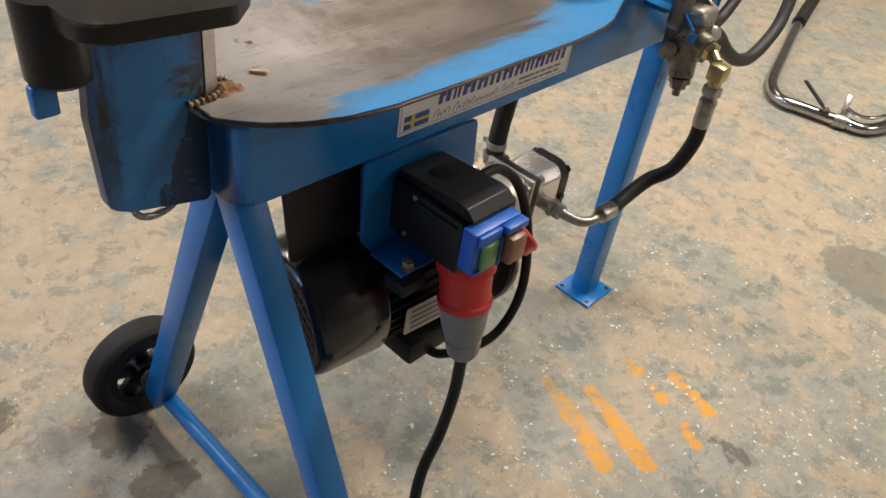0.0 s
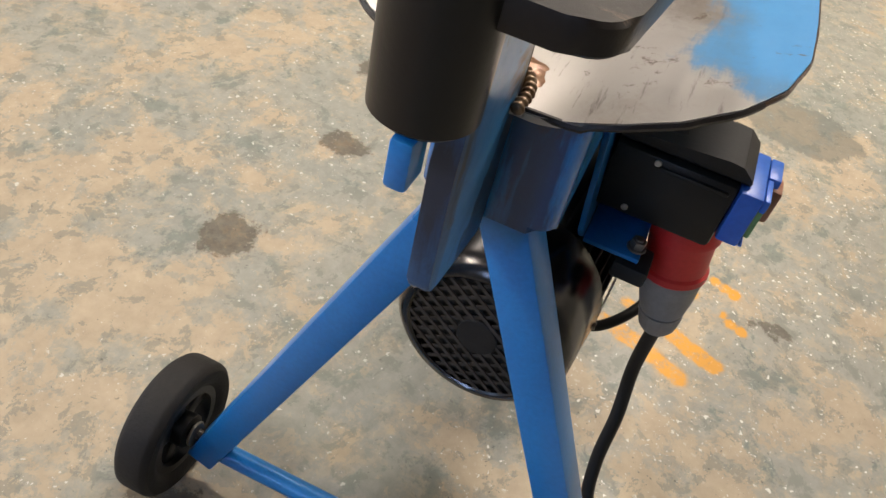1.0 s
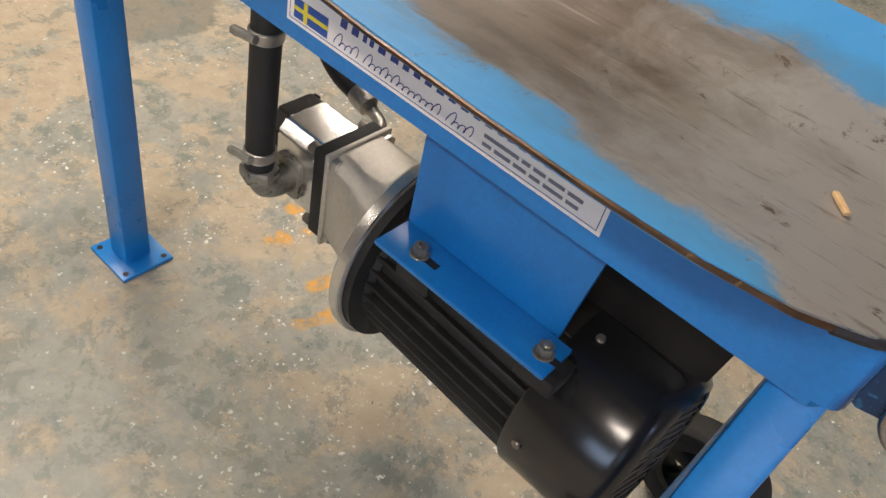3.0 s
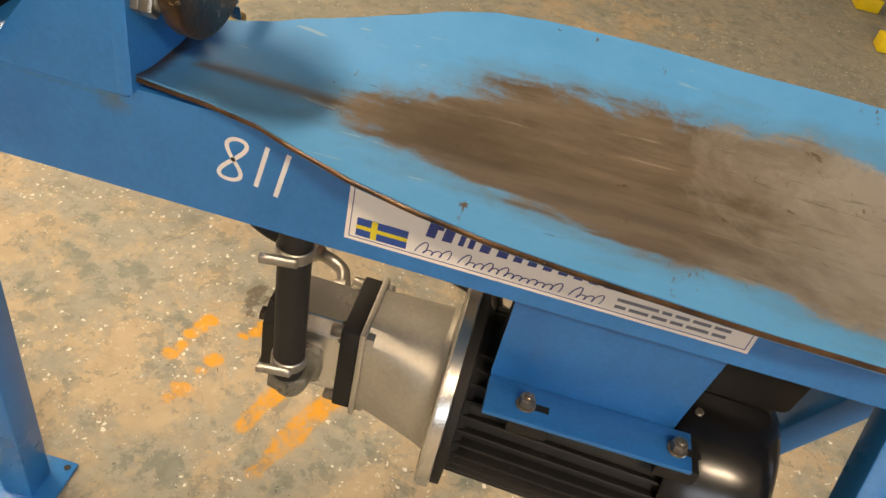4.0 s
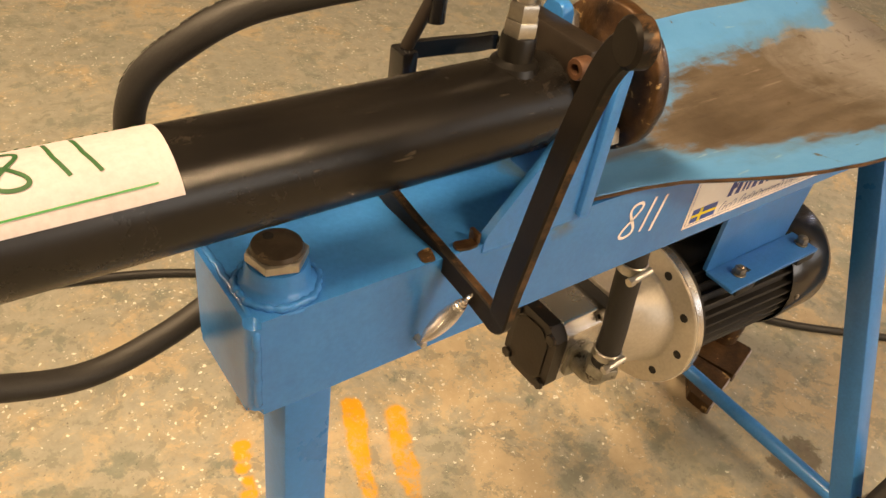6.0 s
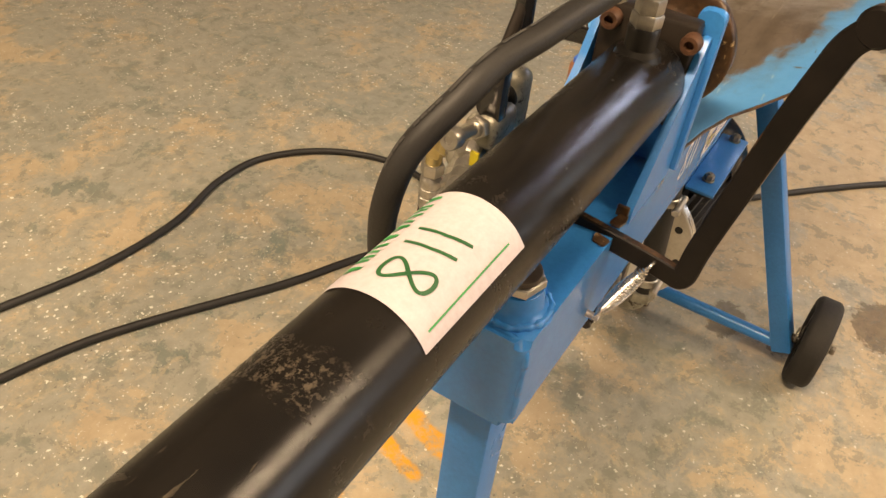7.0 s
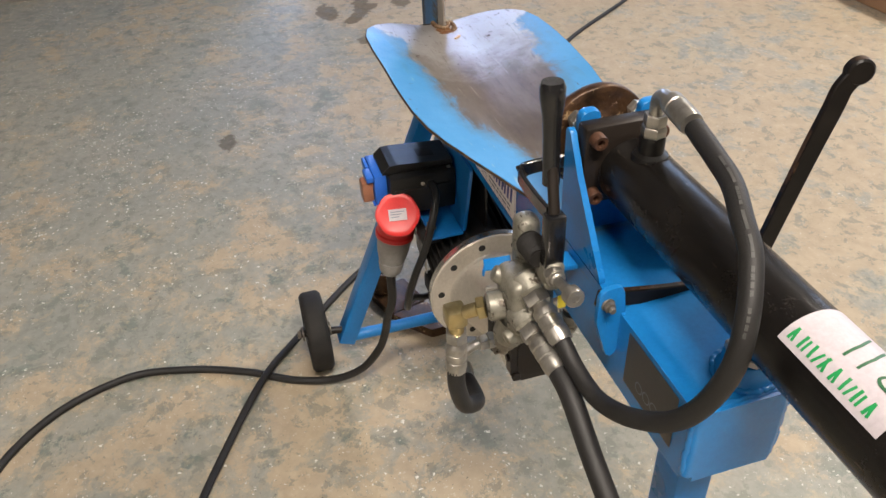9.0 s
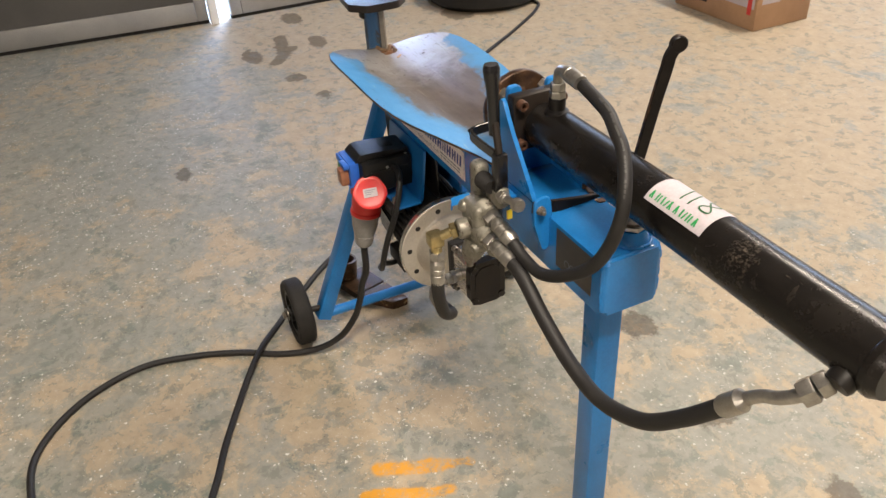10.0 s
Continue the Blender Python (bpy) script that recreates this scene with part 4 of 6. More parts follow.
for a, b in zip(grid, grid[1:]):
    for j in range(NU):
        tb.faces.new((a[j][1], a[j + 1][1], b[j + 1][1], b[j][1]))
        tb.faces.new((a[j][0], b[j][0], b[j + 1][0], a[j + 1][0]))
    for j in (0, NU):
        tb.faces.new((a[j][0], a[j][1], b[j][1], b[j][0]))
for a in (grid[0], grid[-1]):
    for j in range(NU):
        tb.faces.new((a[j][0], a[j + 1][0], a[j + 1][1], a[j][1]))
tray = part("log_tray", tb, tray_paint, splitter, "trough-shaped blue tray worn to bare brown steel", 40)
for s in (-1, 1):
    rim = []
    for i in range(40):
        x = 0.045 + 0.585 * i / 39
        hw = s * half_width(x, s)
        rim.append((x, hw + s * 0.0002, tray_z(hw) + 0.0025))
    part("worn_edge", tube(rim, 0.0018, 6, 2), rusty, tray, "edge of the tray rubbed to rusty steel")
fx = (0.046, 0.036, 0.028, 0.02, 0.013, 0.007, 0.002, -0.001, -0.003)
rim = [(x, -half_width(x, -1) - 0.0003, tray_z(-half_width(x, -1)) + 0.0022) for x in fx]
rim += [(x, half_width(x) + 0.0003, tray_z(half_width(x)) + 0.0022) for x in fx[::-1]]
part("painted_edge", tube(rim, 0.0024, 6, 3), greasy_cap, tray, "dark greasy front edge")

# knife post with the bare welded edge, top plate, pipe socket and pull ring
outline = rounded([(-0.087, 0.612), (-0.092, 0.700), (-0.085, 0.7845), (0.012, 0.7845), (0.012, 0.695), (0.0105, 0.69), (0.0105, 0.585), (-0.068, 0.603)], [0.012, 0.05, 0, 0, 0, 0, 0.004, 0.02])
knife_post = part("knife_post", plate(outline, -0.0025, 0.011, "xz", 0.0015), post_paint, splitter, "blue steel post, overpainted and greasy")
part("knife_edge", plate([(0.0125, -0.0025), (0.027, 0.0025), (0.027, 0.0055), (0.0125, 0.011)], 0.692, 0.7845, "xy", 0.0008), bare_steel, knife_post, "bare steel splitting edge")
wb = bmesh.new()
cols = []
for i in range(23):
    cols.append([])
    for j in range(23):
        u, v = i / 11 - 1, j / 11 - 1
        r = max(abs(u), abs(v)) / (math.hypot(u, v) or 1)
        u, v = u * r, v * r
        px, py = 0.034 + 0.022 * u, 0.005 + 0.021 * v
        cols[-1].append(wb.verts.new((px + 0.004 * noise.noise((py * 120, 7, 0)), py + 0.004 * noise.noise((px * 120, 3, 0)), ZT + 0.0035 + 0.0055 * max(1 - u * u - v * v, 0) ** 0.6 * (1 + 0.5 * noise.noise((px * 130, py * 130, 3))))))
for a, b in zip(cols, cols[1:]):
    for j in range(22):
        wb.faces.new((a[j], a[j + 1], b[j + 1], b[j]))
part("weld_rust", wb, weld_mat, knife_post, "rust-brown patch round the weld", 80)
part("weld_bead", tube([(-0.008, -0.0065, 0.6925), (0.004, -0.0070, 0.693), (0.016, -0.0062, 0.6938), (0.026, -0.0015, 0.6945), (0.030, 0.004, 0.695), (0.026, 0.0095, 0.6945), (0.014, 0.0155, 0.6935), (0.004, 0.0160, 0.693)], 0.0036, 12, 14, wave=0.24, beads=15), weld_shine, knife_post, "row of shiny weld beads", 80)
part("weld_bead", tube([(0.001, 0.0205, 0.6928), (0.012, 0.0228, 0.6930), (0.024, 0.0228, 0.6934), (0.036, 0.0200, 0.6938), (0.0445, 0.0135, 0.6940)], 0.0034, 12, 12, wave=0.30, beads=11), weld_shine, knife_post, "row of shiny weld beads", 80)
tp = rounded([(-0.108, -0.053), (0.005, -0.066), (0.040, -0.035), (0.040, 0.035), (0.005, 0.066), (-0.108, 0.062)], [0.025, 0.015, 0.02, 0.02, 0.015, 0.025], 6)
part("top_plate", plate(tp, 0.7855, 0.801, "xy", 0.002), dark_steel, splitter, "dark steel plate on top of the post")
sock = part("pipe_socket", lathe((-0.099, 0.017, 0.732), (0, 0, 1), [(0, 0), (0, 0.0215), (0.004, 0.0258), (0.0688, 0.0265), (0.0688, 0)], 40), black_paint, splitter, "black pipe stub under the plate")
part("pin", box(-0.126, -0.106, 0.009, 0.021, 0.706, 0.733, 0.003), blue, sock, "blue painted pin end")
part("pull_ring", tube([(-0.011, 0.0135, 0.641), (-0.0105, 0.0150, 0.618), (-0.0102, 0.0155, 0.5945), (-0.0215, 0.0150, 0.5805), (-0.043, 0.0140, 0.5775), (-0.0575, 0.0140, 0.587), (-0.0615, 0.0140, 0.612), (-0.0605, 0.0135, 0.645)], 0.0036, 12), ring_steel, splitter, "bent bare steel pull ring")
for px, pz, hz_ in ((-0.0110, 0.6300, 0.0190), (-0.0610, 0.6340, 0.0165)):
    wl_ = bmesh.new()
    bmesh.ops.create_icosphere(wl_, subdivisions=4, radius=1.0)
    for v in wl_.verts:
        k = 1 + 0.28 * noise.noise(v.co * 2.2) + 0.22 * noise.noise(Vector((v.co.x * 3, v.co.y * 3, v.co.z * 9 + px * 40)))
        v.co = Vector((px + v.co.x * 0.0062 * k, 0.0108 + v.co.y * 0.0046 * k, pz + v.co.z * hz_ * (0.85 + 0.15 * k)))
    part("ring_weld", wl_, dark_steel, splitter, "dark lumpy weld at the end of the ring", 80)

# end plate, gussets, hydraulic cylinder
CY, CZ, CR = 0.009, 0.7745, 0.0362
ear = rounded([(-0.036, ZT - 0.002), (-0.036, 0.832), (-0.014, 0.832), (-0.014, 0.80), (0.032, 0.80), (0.032, 0.832), (0.054, 0.832), (0.054, ZT - 0.002)], [0, 0.007, 0.007, 0.01, 0.01, 0.007, 0.007, 0])
part("end_plate", plate(ear, 0.6325, 0.6435, "yz", 0.0012), blue, splitter, "blue plate with two ears that carries the cylinder")
for y0, top, low in ((0.0412, 0.8125, ZT - 0.008), (-0.0495, 0.818, ZT + 0.001)):
    g = rounded([(0.6385, low), (0.6385, top - 0.001), (0.647, top), (0.672, 0.7755), (0.7365, 0.692), (0.738, low)], [0, 0.003, 0.010, 0.05, 0.012, 0])
    part("gusset", plate(g, y0, y0 + 0.007, "xz", 0.001), blue, splitter)
for y0, s in ((0.0468, 1), (-0.0435, -1)):
    wl_ = [(0.637 + 0.0007 * noise.noise((k * 0.9, y0 * 50, 0)), y0, ZT + 0.004 + 0.006 * k) for k in range(20)]
    part("gusset_weld", tube(wl_, 0.0026, 8, 3, wave=0.15, beads=26), beam_paint, splitter, "painted weld along the gusset", 70)

cyl = part("hydraulic_cylinder", lathe((0.672, CY, CZ), (1, 0, 0), [(0, 0), (0, CR - 0.001), (0.004, CR), (0.603, CR), (0.605, CR + 0.0015), (0.612, CR + 0.0015), (0.614, CR), (0.622, CR - 0.004), (0.622, 0)], 56), cyl_paint, splitter, "long black painted hydraulic cylinder")
part("front_flange", box(0.6440, 0.6655, -0.0405, 0.0405, CZ - 0.040, CZ + 0.0505, 0.004), dark_steel, cyl, "square black mounting flange")
for sy in (-0.0380, 0.0300):
    for sz in (-0.026, 0.0385):
        part("socket_screw", socket_screw((0.6656, CY + sy, CZ + sz), (1, 0, 0), 0.0082, 0.0115), rust_bolt, cyl, "rusty socket-head screw")
        st = rod((0.6145, CY + sy, CZ + sz), (0.6324, CY + sy, CZ + sz), 0.0055, 0.001, 14)
        hexnut((0.6322, CY + sy, CZ + sz), (-1, 0, 0), 0.0185, 0.0055, st)
        hexnut((0.6262, CY + sy, CZ + sz), (-1, 0, 0), 0.0185, 0.0085, st)
        part("nut", st, zinc, cyl)
part("piston_rod", rod((0.6130, CY, CZ), (0.632, CY, CZ), 0.020, 0.001, 32), chrome, cyl)
part("port_boss", lathe((0.706, CY, CZ + CR - 0.006), (0, 0, 1), [(0, 0.019), (0.006, 0.017), (0.009, 0.0125), (0.024, 0.0125), (0.026, 0.0115), (0.026, 0)], 28), black_paint, cyl)
part("rear_port_boss", lathe((1.262, CY - 0.026, CZ - 0.016), (0, -0.85, -0.53), [(0, 0.015), (0.012, 0.015), (0.016, 0.0135), (0.018, 0)], 24), black_paint, cyl)
pp = lathe((0.5935, 0.0035, 0.7788), (1, 0, 0), [(0, 0), (0, 0.0560), (0.0012, 0.0588), (0.003, 0.0598), (0.0125, 0.0598), (0.0142, 0.0580), (0.0146, 0.0500), (0.0165, 0.0450), (0.0175, 0.030), (0.022, 0.0265), (0.022, 0)], 96)
for v in pp.verts:
    r = math.hypot(v.co.y - 0.0035, v.co.z - 0.7788)
    if r > 0.057:
        k = 1 - 0.022 * max(noise.noise(Vector((v.co.x * 90, v.co.y * 45, v.co.z * 45))), 0)
        v.co.y, v.co.z = 0.0035 + (v.co.y - 0.0035) * k, 0.7788 + (v.co.z - 0.7788) * k
push = part("push_plate", pp, push_rust, splitter, "round rusty push plate on the piston rod", 50)
part("plate_screw", hexnut((0.5937, 0.0035, 0.7788), (-1, 0, 0), 0.017, 0.008), rust_bolt, push)


# paper label round the cylinder, with green figures
def on_cyl(a, b, lift):
    """a runs along the cylinder, b round it from the top towards +y, in metres."""
    k = b / (CR + 0.0005)
    r = CR + 0.0006 + lift
    return (a, CY + math.sin(k) * r, CZ + math.cos(k) * r)


lb = bmesh.new()
rows_ = []
for i in range(9):
    rows_.append([lb.verts.new(on_cyl(0.9505 + 0.100 * i / 8, -0.0355 + 0.075 * j / 24, 0.0)) for j in range(25)])
for a, b in zip(rows_, rows_[1:]):
    for j in range(24):
        lb.faces.new((a[j], a[j + 1], b[j + 1], b[j]))
label = part("paper_label", lb, paper, cyl, "white paper label with a handwritten green number")
LIFT = 0.0005
part("digit", flat_strip(eight(1.0265, 0.0045, 0.0172, 0.0275, -0.12, 90), 0.0024, on_cyl, lift=LIFT), dark_ink, label)
part("digit", flat_strip(dense([(1.006, -0.012), (1.0045, 0.003), (1.000, 0.017)]), 0.0024, on_cyl, lift=LIFT), dark_ink, label)
part("digit", flat_strip(dense([(0.9925, -0.012), (0.9905, 0.004), (0.9855, 0.018)]), 0.0024, on_cyl, lift=LIFT), dark_ink, label)
part("pen_line", flat_strip(dense([(1.043, 0.0315), (1.01, 0.031), (0.962, 0.0305)]), 0.0011, on_cyl, lift=LIFT), green_ink, label)
for i in range(8):
    a = 0.957 + i * 0.0108
    lean = (0.003, 0.0, -0.003, 0.004, 0.003, -0.002, 0.0, 0.003)[i]
    g = flat_strip(dense([(a, -0.0305), (a + lean * 0.4, -0.0195)]), 0.0026, on_cyl, lift=LIFT)
    flat_strip(dense([(a + 0.0042, -0.0305), (a + 0.0042 - lean, -0.0205)]), 0.0022, on_cyl, g, LIFT)
    part("green_mark", g, green_ink, label)

# sticker, flag and hand-painted number on the beam's sides


def side(y, sgn):
    return lambda a, b, l: (a, y + sgn * (0.0006 + l), b)


def quad(put, a0, b0, a1, b1, lift, bm=None, shear=0.0):
    bm = bm or bmesh.new()
    bm.faces.new([bm.verts.new(put(*p, lift)) for p in ((a0, b0), (a1, b0), (a1 + shear, b1), (a0 + shear, b1))])
    return bm


def sticker(y, sgn, x0, x1, z0, z1):
    """White sticker with flag and lines of writing; x0 is its left end as it is read."""
    put, d = side(y, sgn), (1 if x1 > x0 else -1)
    L = abs(x1 - x0)
    st = part("sticker", quad(put, x0, z0, x1, z1, 0), sticker_white, beam, "white maker's sticker with a Swedish flag")
    at = lambda u: x0 + d * u
    part("border", quad(put, at(0.003), z0 + 0.003, at(L - 0.003), z0 + 0.0037, 0.0002), navy_ink, st)
    part("border", quad(put, at(0.003), z0 + 0.0037, at(0.0037), z1, 0.0002), navy_ink, st)
    part("border", quad(put, at(L - 0.0037), z0 + 0.0037, at(L - 0.003), z1, 0.0002), navy_ink, st)
    f0 = z0 + 0.0055
    part("flag", quad(put, at(0.008), f0, at(0.046), f0 + 0.0165, 0.0003), flag_blue, st, "Swedish flag")
    cross = quad(put, at(0.008), f0 + 0.0065, at(0.046), f0 + 0.010, 0.0005)
    quad(put, at(0.019), f0, at(0.0235), f0 + 0.0165, 0.00055, cross)
    part("flag_cross", cross, flag_yellow, st)
    u = 0.053
    random_heights = (0.0050, 0.0042, 0.0056, 0.0046, 0.0052, 0.0040, 0.0048)
    for n, wd in ((4, 0.024), (13, 0.074), (4, 0.022)):
        line = []
        for i in range(n * 12 + 1):
            k = i / 12
            tall = 0.0105 if int(k) == 0 else (0.0088 if int(k) in (3, 5, 12) else random_heights[int(k) % 7])
            hgt_ = tall * (1 - math.cos(k * 6.283)) * 0.5
            line.append((at(u + wd / n * (k - 0.26 * math.sin(k * 6.283)) + hgt_ * 0.4), z0 + 0.0065 + hgt_))
        part("script_line", flat_strip(line, 0.0009, put, lift=0.0003), navy_ink, st)
        u += wd + 0.008
    for r in range(2):
        q = u + 0.003
        for k, wd in enumerate((0.030, 0.007, 0.010, 0.013, 0.012) if r else (0.008, 0.014, 0.011, 0.009, 0.016, 0.010)):
            if q + wd < L - 0.005:
                part("small_print", quad(put, at(q), z0 + 0.0075 + 0.0065 * r, at(q + wd), z0 + 0.0105 + 0.0065 * r, 0.0003), grey_ink, st)
            q += wd + 0.0025
    u = 0.058
    for k in range(11):
        wd = 1.12 * (0.017, 0.010, 0.018, 0.015, 0.016, 0.016, 0.015, 0.012, 0.015, 0.014, 0.016)[k]
        mk = quad(put, at(u), z0 + 0.0225, at(u + wd * 0.36), z0 + 0.0455, 0.0003, shear=d * 0.003)
        quad(put, at(u + wd * 0.62), z0 + 0.0225, at(u + wd), z0 + 0.0455, 0.0003, mk, d * 0.003)
        if k % 3 != 1:
            quad(put, at(u + wd * 0.36), z0 + 0.031, at(u + wd * 0.62), z0 + 0.037, 0.0003, mk, d * 0.001)
        part("big_letter_mark", mk, navy_ink, st)
        u += wd + 0.0045
    return st


sticker(BY1, 1, 0.478, 0.178, 0.6105, 0.668)
sticker(BY0, -1, 0.207, 0.508, 0.6105, 0.668)
put = side(BY1, 1)
part("painted_digit", flat_strip(eight(0.5635, 0.651, 0.017, 0.036, -0.20), 0.0032, put), white_paint, beam, "hand-painted white figure")
part("painted_digit", flat_strip([(0.5385, 0.6695), (0.5465, 0.633)], 0.0034, put), white_paint, beam, "hand-painted white figure")
part("painted_digit", flat_strip([(0.5230, 0.668), (0.5315, 0.629)], 0.0036, put), white_paint, beam, "hand-painted white figure")
put = side(BY0, -1)
dec = part("tank_decal", quad(put, 0.805, 0.615, 0.895, 0.680, 0), decal_grey, beam, "worn dark grey instruction decal")
for k in range(3):
    ring = flat_strip([(0.862 + 0.006 * math.cos(t * 0.4) - 0.014 * k, 0.632 + 0.006 * math.sin(t * 0.4)) for t in range(17)], 0.0016, put, lift=0.0004)
    part("decal_symbol", ring, grey_ink, dec)

# front A-legs with wheels, cross tube; rear leg with foot plate
for s in (-1, 1):
    top, foot = Vector((0.034 + s * 0.0004, s * 0.009, 0.606)), Vector((0.043 + s * 0.0004, s * 0.245, 0.048))
    lg = bar(top, foot, 0.035, 0.035, (1, 0, 0), 0.003)
    part("front_leg", lg, blue, splitter, "blue square-tube leg")
    hub = Vector((0.038, s * 0.293 - 0.009, 0.0855))
    ax = rod((0.043, s * 0.244, 0.078), (0.038, s * 0.325 - 0.009, 0.087), 0.008, 0.001, 16)
    part("axle", ax, dark_steel, splitter)
    wh = part("wheel", lathe(hub - Vector((0, 0.022, 0)), (0, 1, 0), [(0.006, 0.055), (0.002, 0.062), (0.0, 0.067), (0.0, 0.078), (0.005, 0.0838), (0.010, 0.0852), (0.034, 0.0852), (0.039, 0.0838), (0.044, 0.078), (0.044, 0.067), (0.042, 0.062), (0.038, 0.055), (0.006, 0.055)], 56), rubber, splitter, "black rubber wheel with a spoked plastic rim")
    rm = lathe(hub - Vector((0, 0.017, 0)), (0, 1, 0), [(0, 0.047), (0, 0.0585), (0.034, 0.0585), (0.034, 0.047), (0, 0.047)], 48)
    lathe(hub - Vector((0, 0.022, 0)), (0, 1, 0), [(0, 0.009), (0, 0.021), (0.044, 0.021), (0.044, 0.009), (0, 0.009)], 32, rm)
    for k in range(5):
        a = 2 * math.pi * k / 5 + 0.3
        dvec = Vector((math.cos(a), 0, math.sin(a)))
        bar(hub + dvec * 0.018, hub + dvec * 0.052, 0.020, 0.018, (0, 1, 0), 0.003, rm)
    part("rim", rm, black_plastic, wh)
    part("axle_nut", hexnut(hub + Vector((0, s * 0.0325, 0)), (0, s, 0), 0.016, 0.007), old_zinc, wh)
    part("washer", rod(hub + Vector((0, s * 0.0265, 0)), hub + Vector((0, s * 0.0300, 0)), 0.016, 0.0008, 24), old_zinc, wh)
    part("washer", rod(hub + Vector((0, -s * 0.030, 0)), hub + Vector((0, -s * 0.0265, 0)), 0.016, 0.0008, 24), old_zinc, wh)
part("cross_tube", tube([(0.047, -0.24, 0.058), (0.048, 0, 0.058), (0.047, 0.24, 0.058)], 0.0125, 18, 4), blue, splitter)
part("rear_leg", box(0.842, 0.884, -0.022, 0.02, 0.0065, ZB + 0.002, 0.004), blue, splitter, "blue square-tube leg")
lw_ = bmesh.new()
box(0.838, 0.888, -0.026, 0.024, ZB - 0.010, ZB - 0.0005, 0.003, lw_)
part("leg_weld", lw_, rusty, splitter, "rusty weld at the top of the leg")
fp = part("foot_plate", box(0.818, 0.908, -0.044, 0.040, 0.0005, 0.0065, 0.0015), blue, splitter)
for hx, hy in ((0.828, -0.034), (0.898, -0.034), (0.828, 0.030), (0.898, 0.030)):
    part("bolt_hole", rod((hx, hy, 0.0062), (hx, hy, 0.0068), 0.0045, 0, 14), dull_black, fp)

# motor under the beam, hung by its feet
MY, MZ = -0.034, 0.398
AX = (1, 0, 0)
MT = Matrix.Translation((0.367, MY, MZ)) @ Matrix.Rotation(radians(-3.6), 4, "Z") @ Matrix.Rotation(radians(0.6), 4, "Y") @ Matrix.Translation((-0.367, -MY, -MZ))


def hung(bm):
    """The motor hangs slightly askew."""
    bm.transform(MT)
    return bm


motor = part("electric_motor", hung(lathe((0.145, MY, MZ), AX, [(0, 0), (0, 0.073), (0.212, 0.073), (0.212, 0)], 48)), dull_black, splitter, "black electric motor with cooling fins")
for k in range(36):
    a = 2 * math.pi * k / 36
    dvec = Vector((0, math.cos(a), math.sin(a)))
    if abs(a - math.pi / 2) < 0.3:
        continue
    c = Vector((0, MY, MZ)) + dvec * 0.0715
    part("cooling_fin", hung(bar(c + Vector((0.150, 0, 0)), c + Vector((0.352, 0, 0)), 0.0034, 0.022, dvec, 0.001)), dull_black, motor)
part("end_shield", lathe((0.350, MY, MZ), AX, [(0, 0), (0, 0.078), (0.006, 0.082), (0.008, 0.098), (0.0165, 0.098), (0.0165, 0)], 56), dull_black, motor)
fc = part("fan_cover", hung(lathe((0.080, MY, MZ), AX, [(0.004, 0.066), (0.0015, 0.066), (0.0, 0.068), (0.002, 0.0755), (0.008, 0.0815), (0.018, 0.0845), (0.092, 0.0872), (0.094, 0.086), (0.092, 0.0855), (0.02, 0.083), (0.010, 0.078), (0.004, 0.073), (0.004, 0.066)], 64)), gloss_black, motor, "glossy black fan cover", 50)
part("fan_back", hung(rod((0.092, MY, MZ), (0.098, MY, MZ), 0.078, 0, 48)), dull_black, fc)
gr = bmesh.new()
for k in range(-9, 10):
    o = k * 0.0108
    if abs(o) > 0.064:
        continue
    h = math.sqrt(0.0675 ** 2 - o * o)
    for t in (0.62, -0.62):
        u = Vector((0, math.cos(t), math.sin(t)))
        v = Vector((0, -math.sin(t), math.cos(t)))
        c = Vector((0.0822 if t > 0 else 0.0832, MY, MZ)) + v * o
        bar(c - u * h, c + u * h, 0.0036, 0.0016, (1, 0, 0), 0, gr)
part("fan_grille", hung(gr), grille_metal, fc, "expanded metal grille")
part("grille_hub", hung(rod((0.0810, MY, MZ), (0.0845, MY, MZ), 0.020, 0.001, 28)), dull_black, fc)
for a in (0.05, 1.37, 3.1, 4.7):
    q = Vector((0.158, MY + 0.0858 * math.cos(a), MZ + 0.0858 * math.sin(a)))
    part("screw", hung(rod(q, q + Vector((0, math.cos(a), math.sin(a))) * 0.003, 0.004, 0.0008, 12)), old_zinc, fc)
for x0 in (0.165, 0.290):
    for s in (-1, 1):
        part("motor_foot", box(x0 - 0.006, x0 + 0.030, MY + s * 0.078 - 0.018, MY + s * 0.078 + 0.014, MZ + 0.064, MZ + 0.0815, 0.003), dull_black, motor)
tbx = part("terminal_box", box(0.215, 0.300, MY - 0.072, MY - 0.012, MZ - 0.103, MZ - 0.068, 0.006), dull_black, motor)
part("cable_gland", lathe((0.2495, -0.0760, 0.3120), (0.1, -0.86, -0.5), [(0, 0), (0, 0.0125), (0.003, 0.0150), (0.012, 0.0150), (0.014, 0.0135), (0.022, 0.0120), (0.028, 0.0085), (0.028, 0)], 20), grey_plastic, tbx)
np_ = plate(rounded([(0.198, MZ - 0.030), (0.282, MZ - 0.030), (0.282, MZ + 0.012), (0.198, MZ + 0.012)], 0.004), MY - 0.0865, MY - 0.0852, "xz")
nm_ = part("name_plate", hung(np_), aluminium, motor, "bare metal rating plate")
for k in range(4):
    part("print_bar", hung(box(0.206, 0.272 - 0.008 * (k % 2), MY - 0.0871, MY - 0.0868, MZ - 0.024 + 0.009 * k, MZ - 0.021 + 0.009 * k)), grey_ink, nm_)

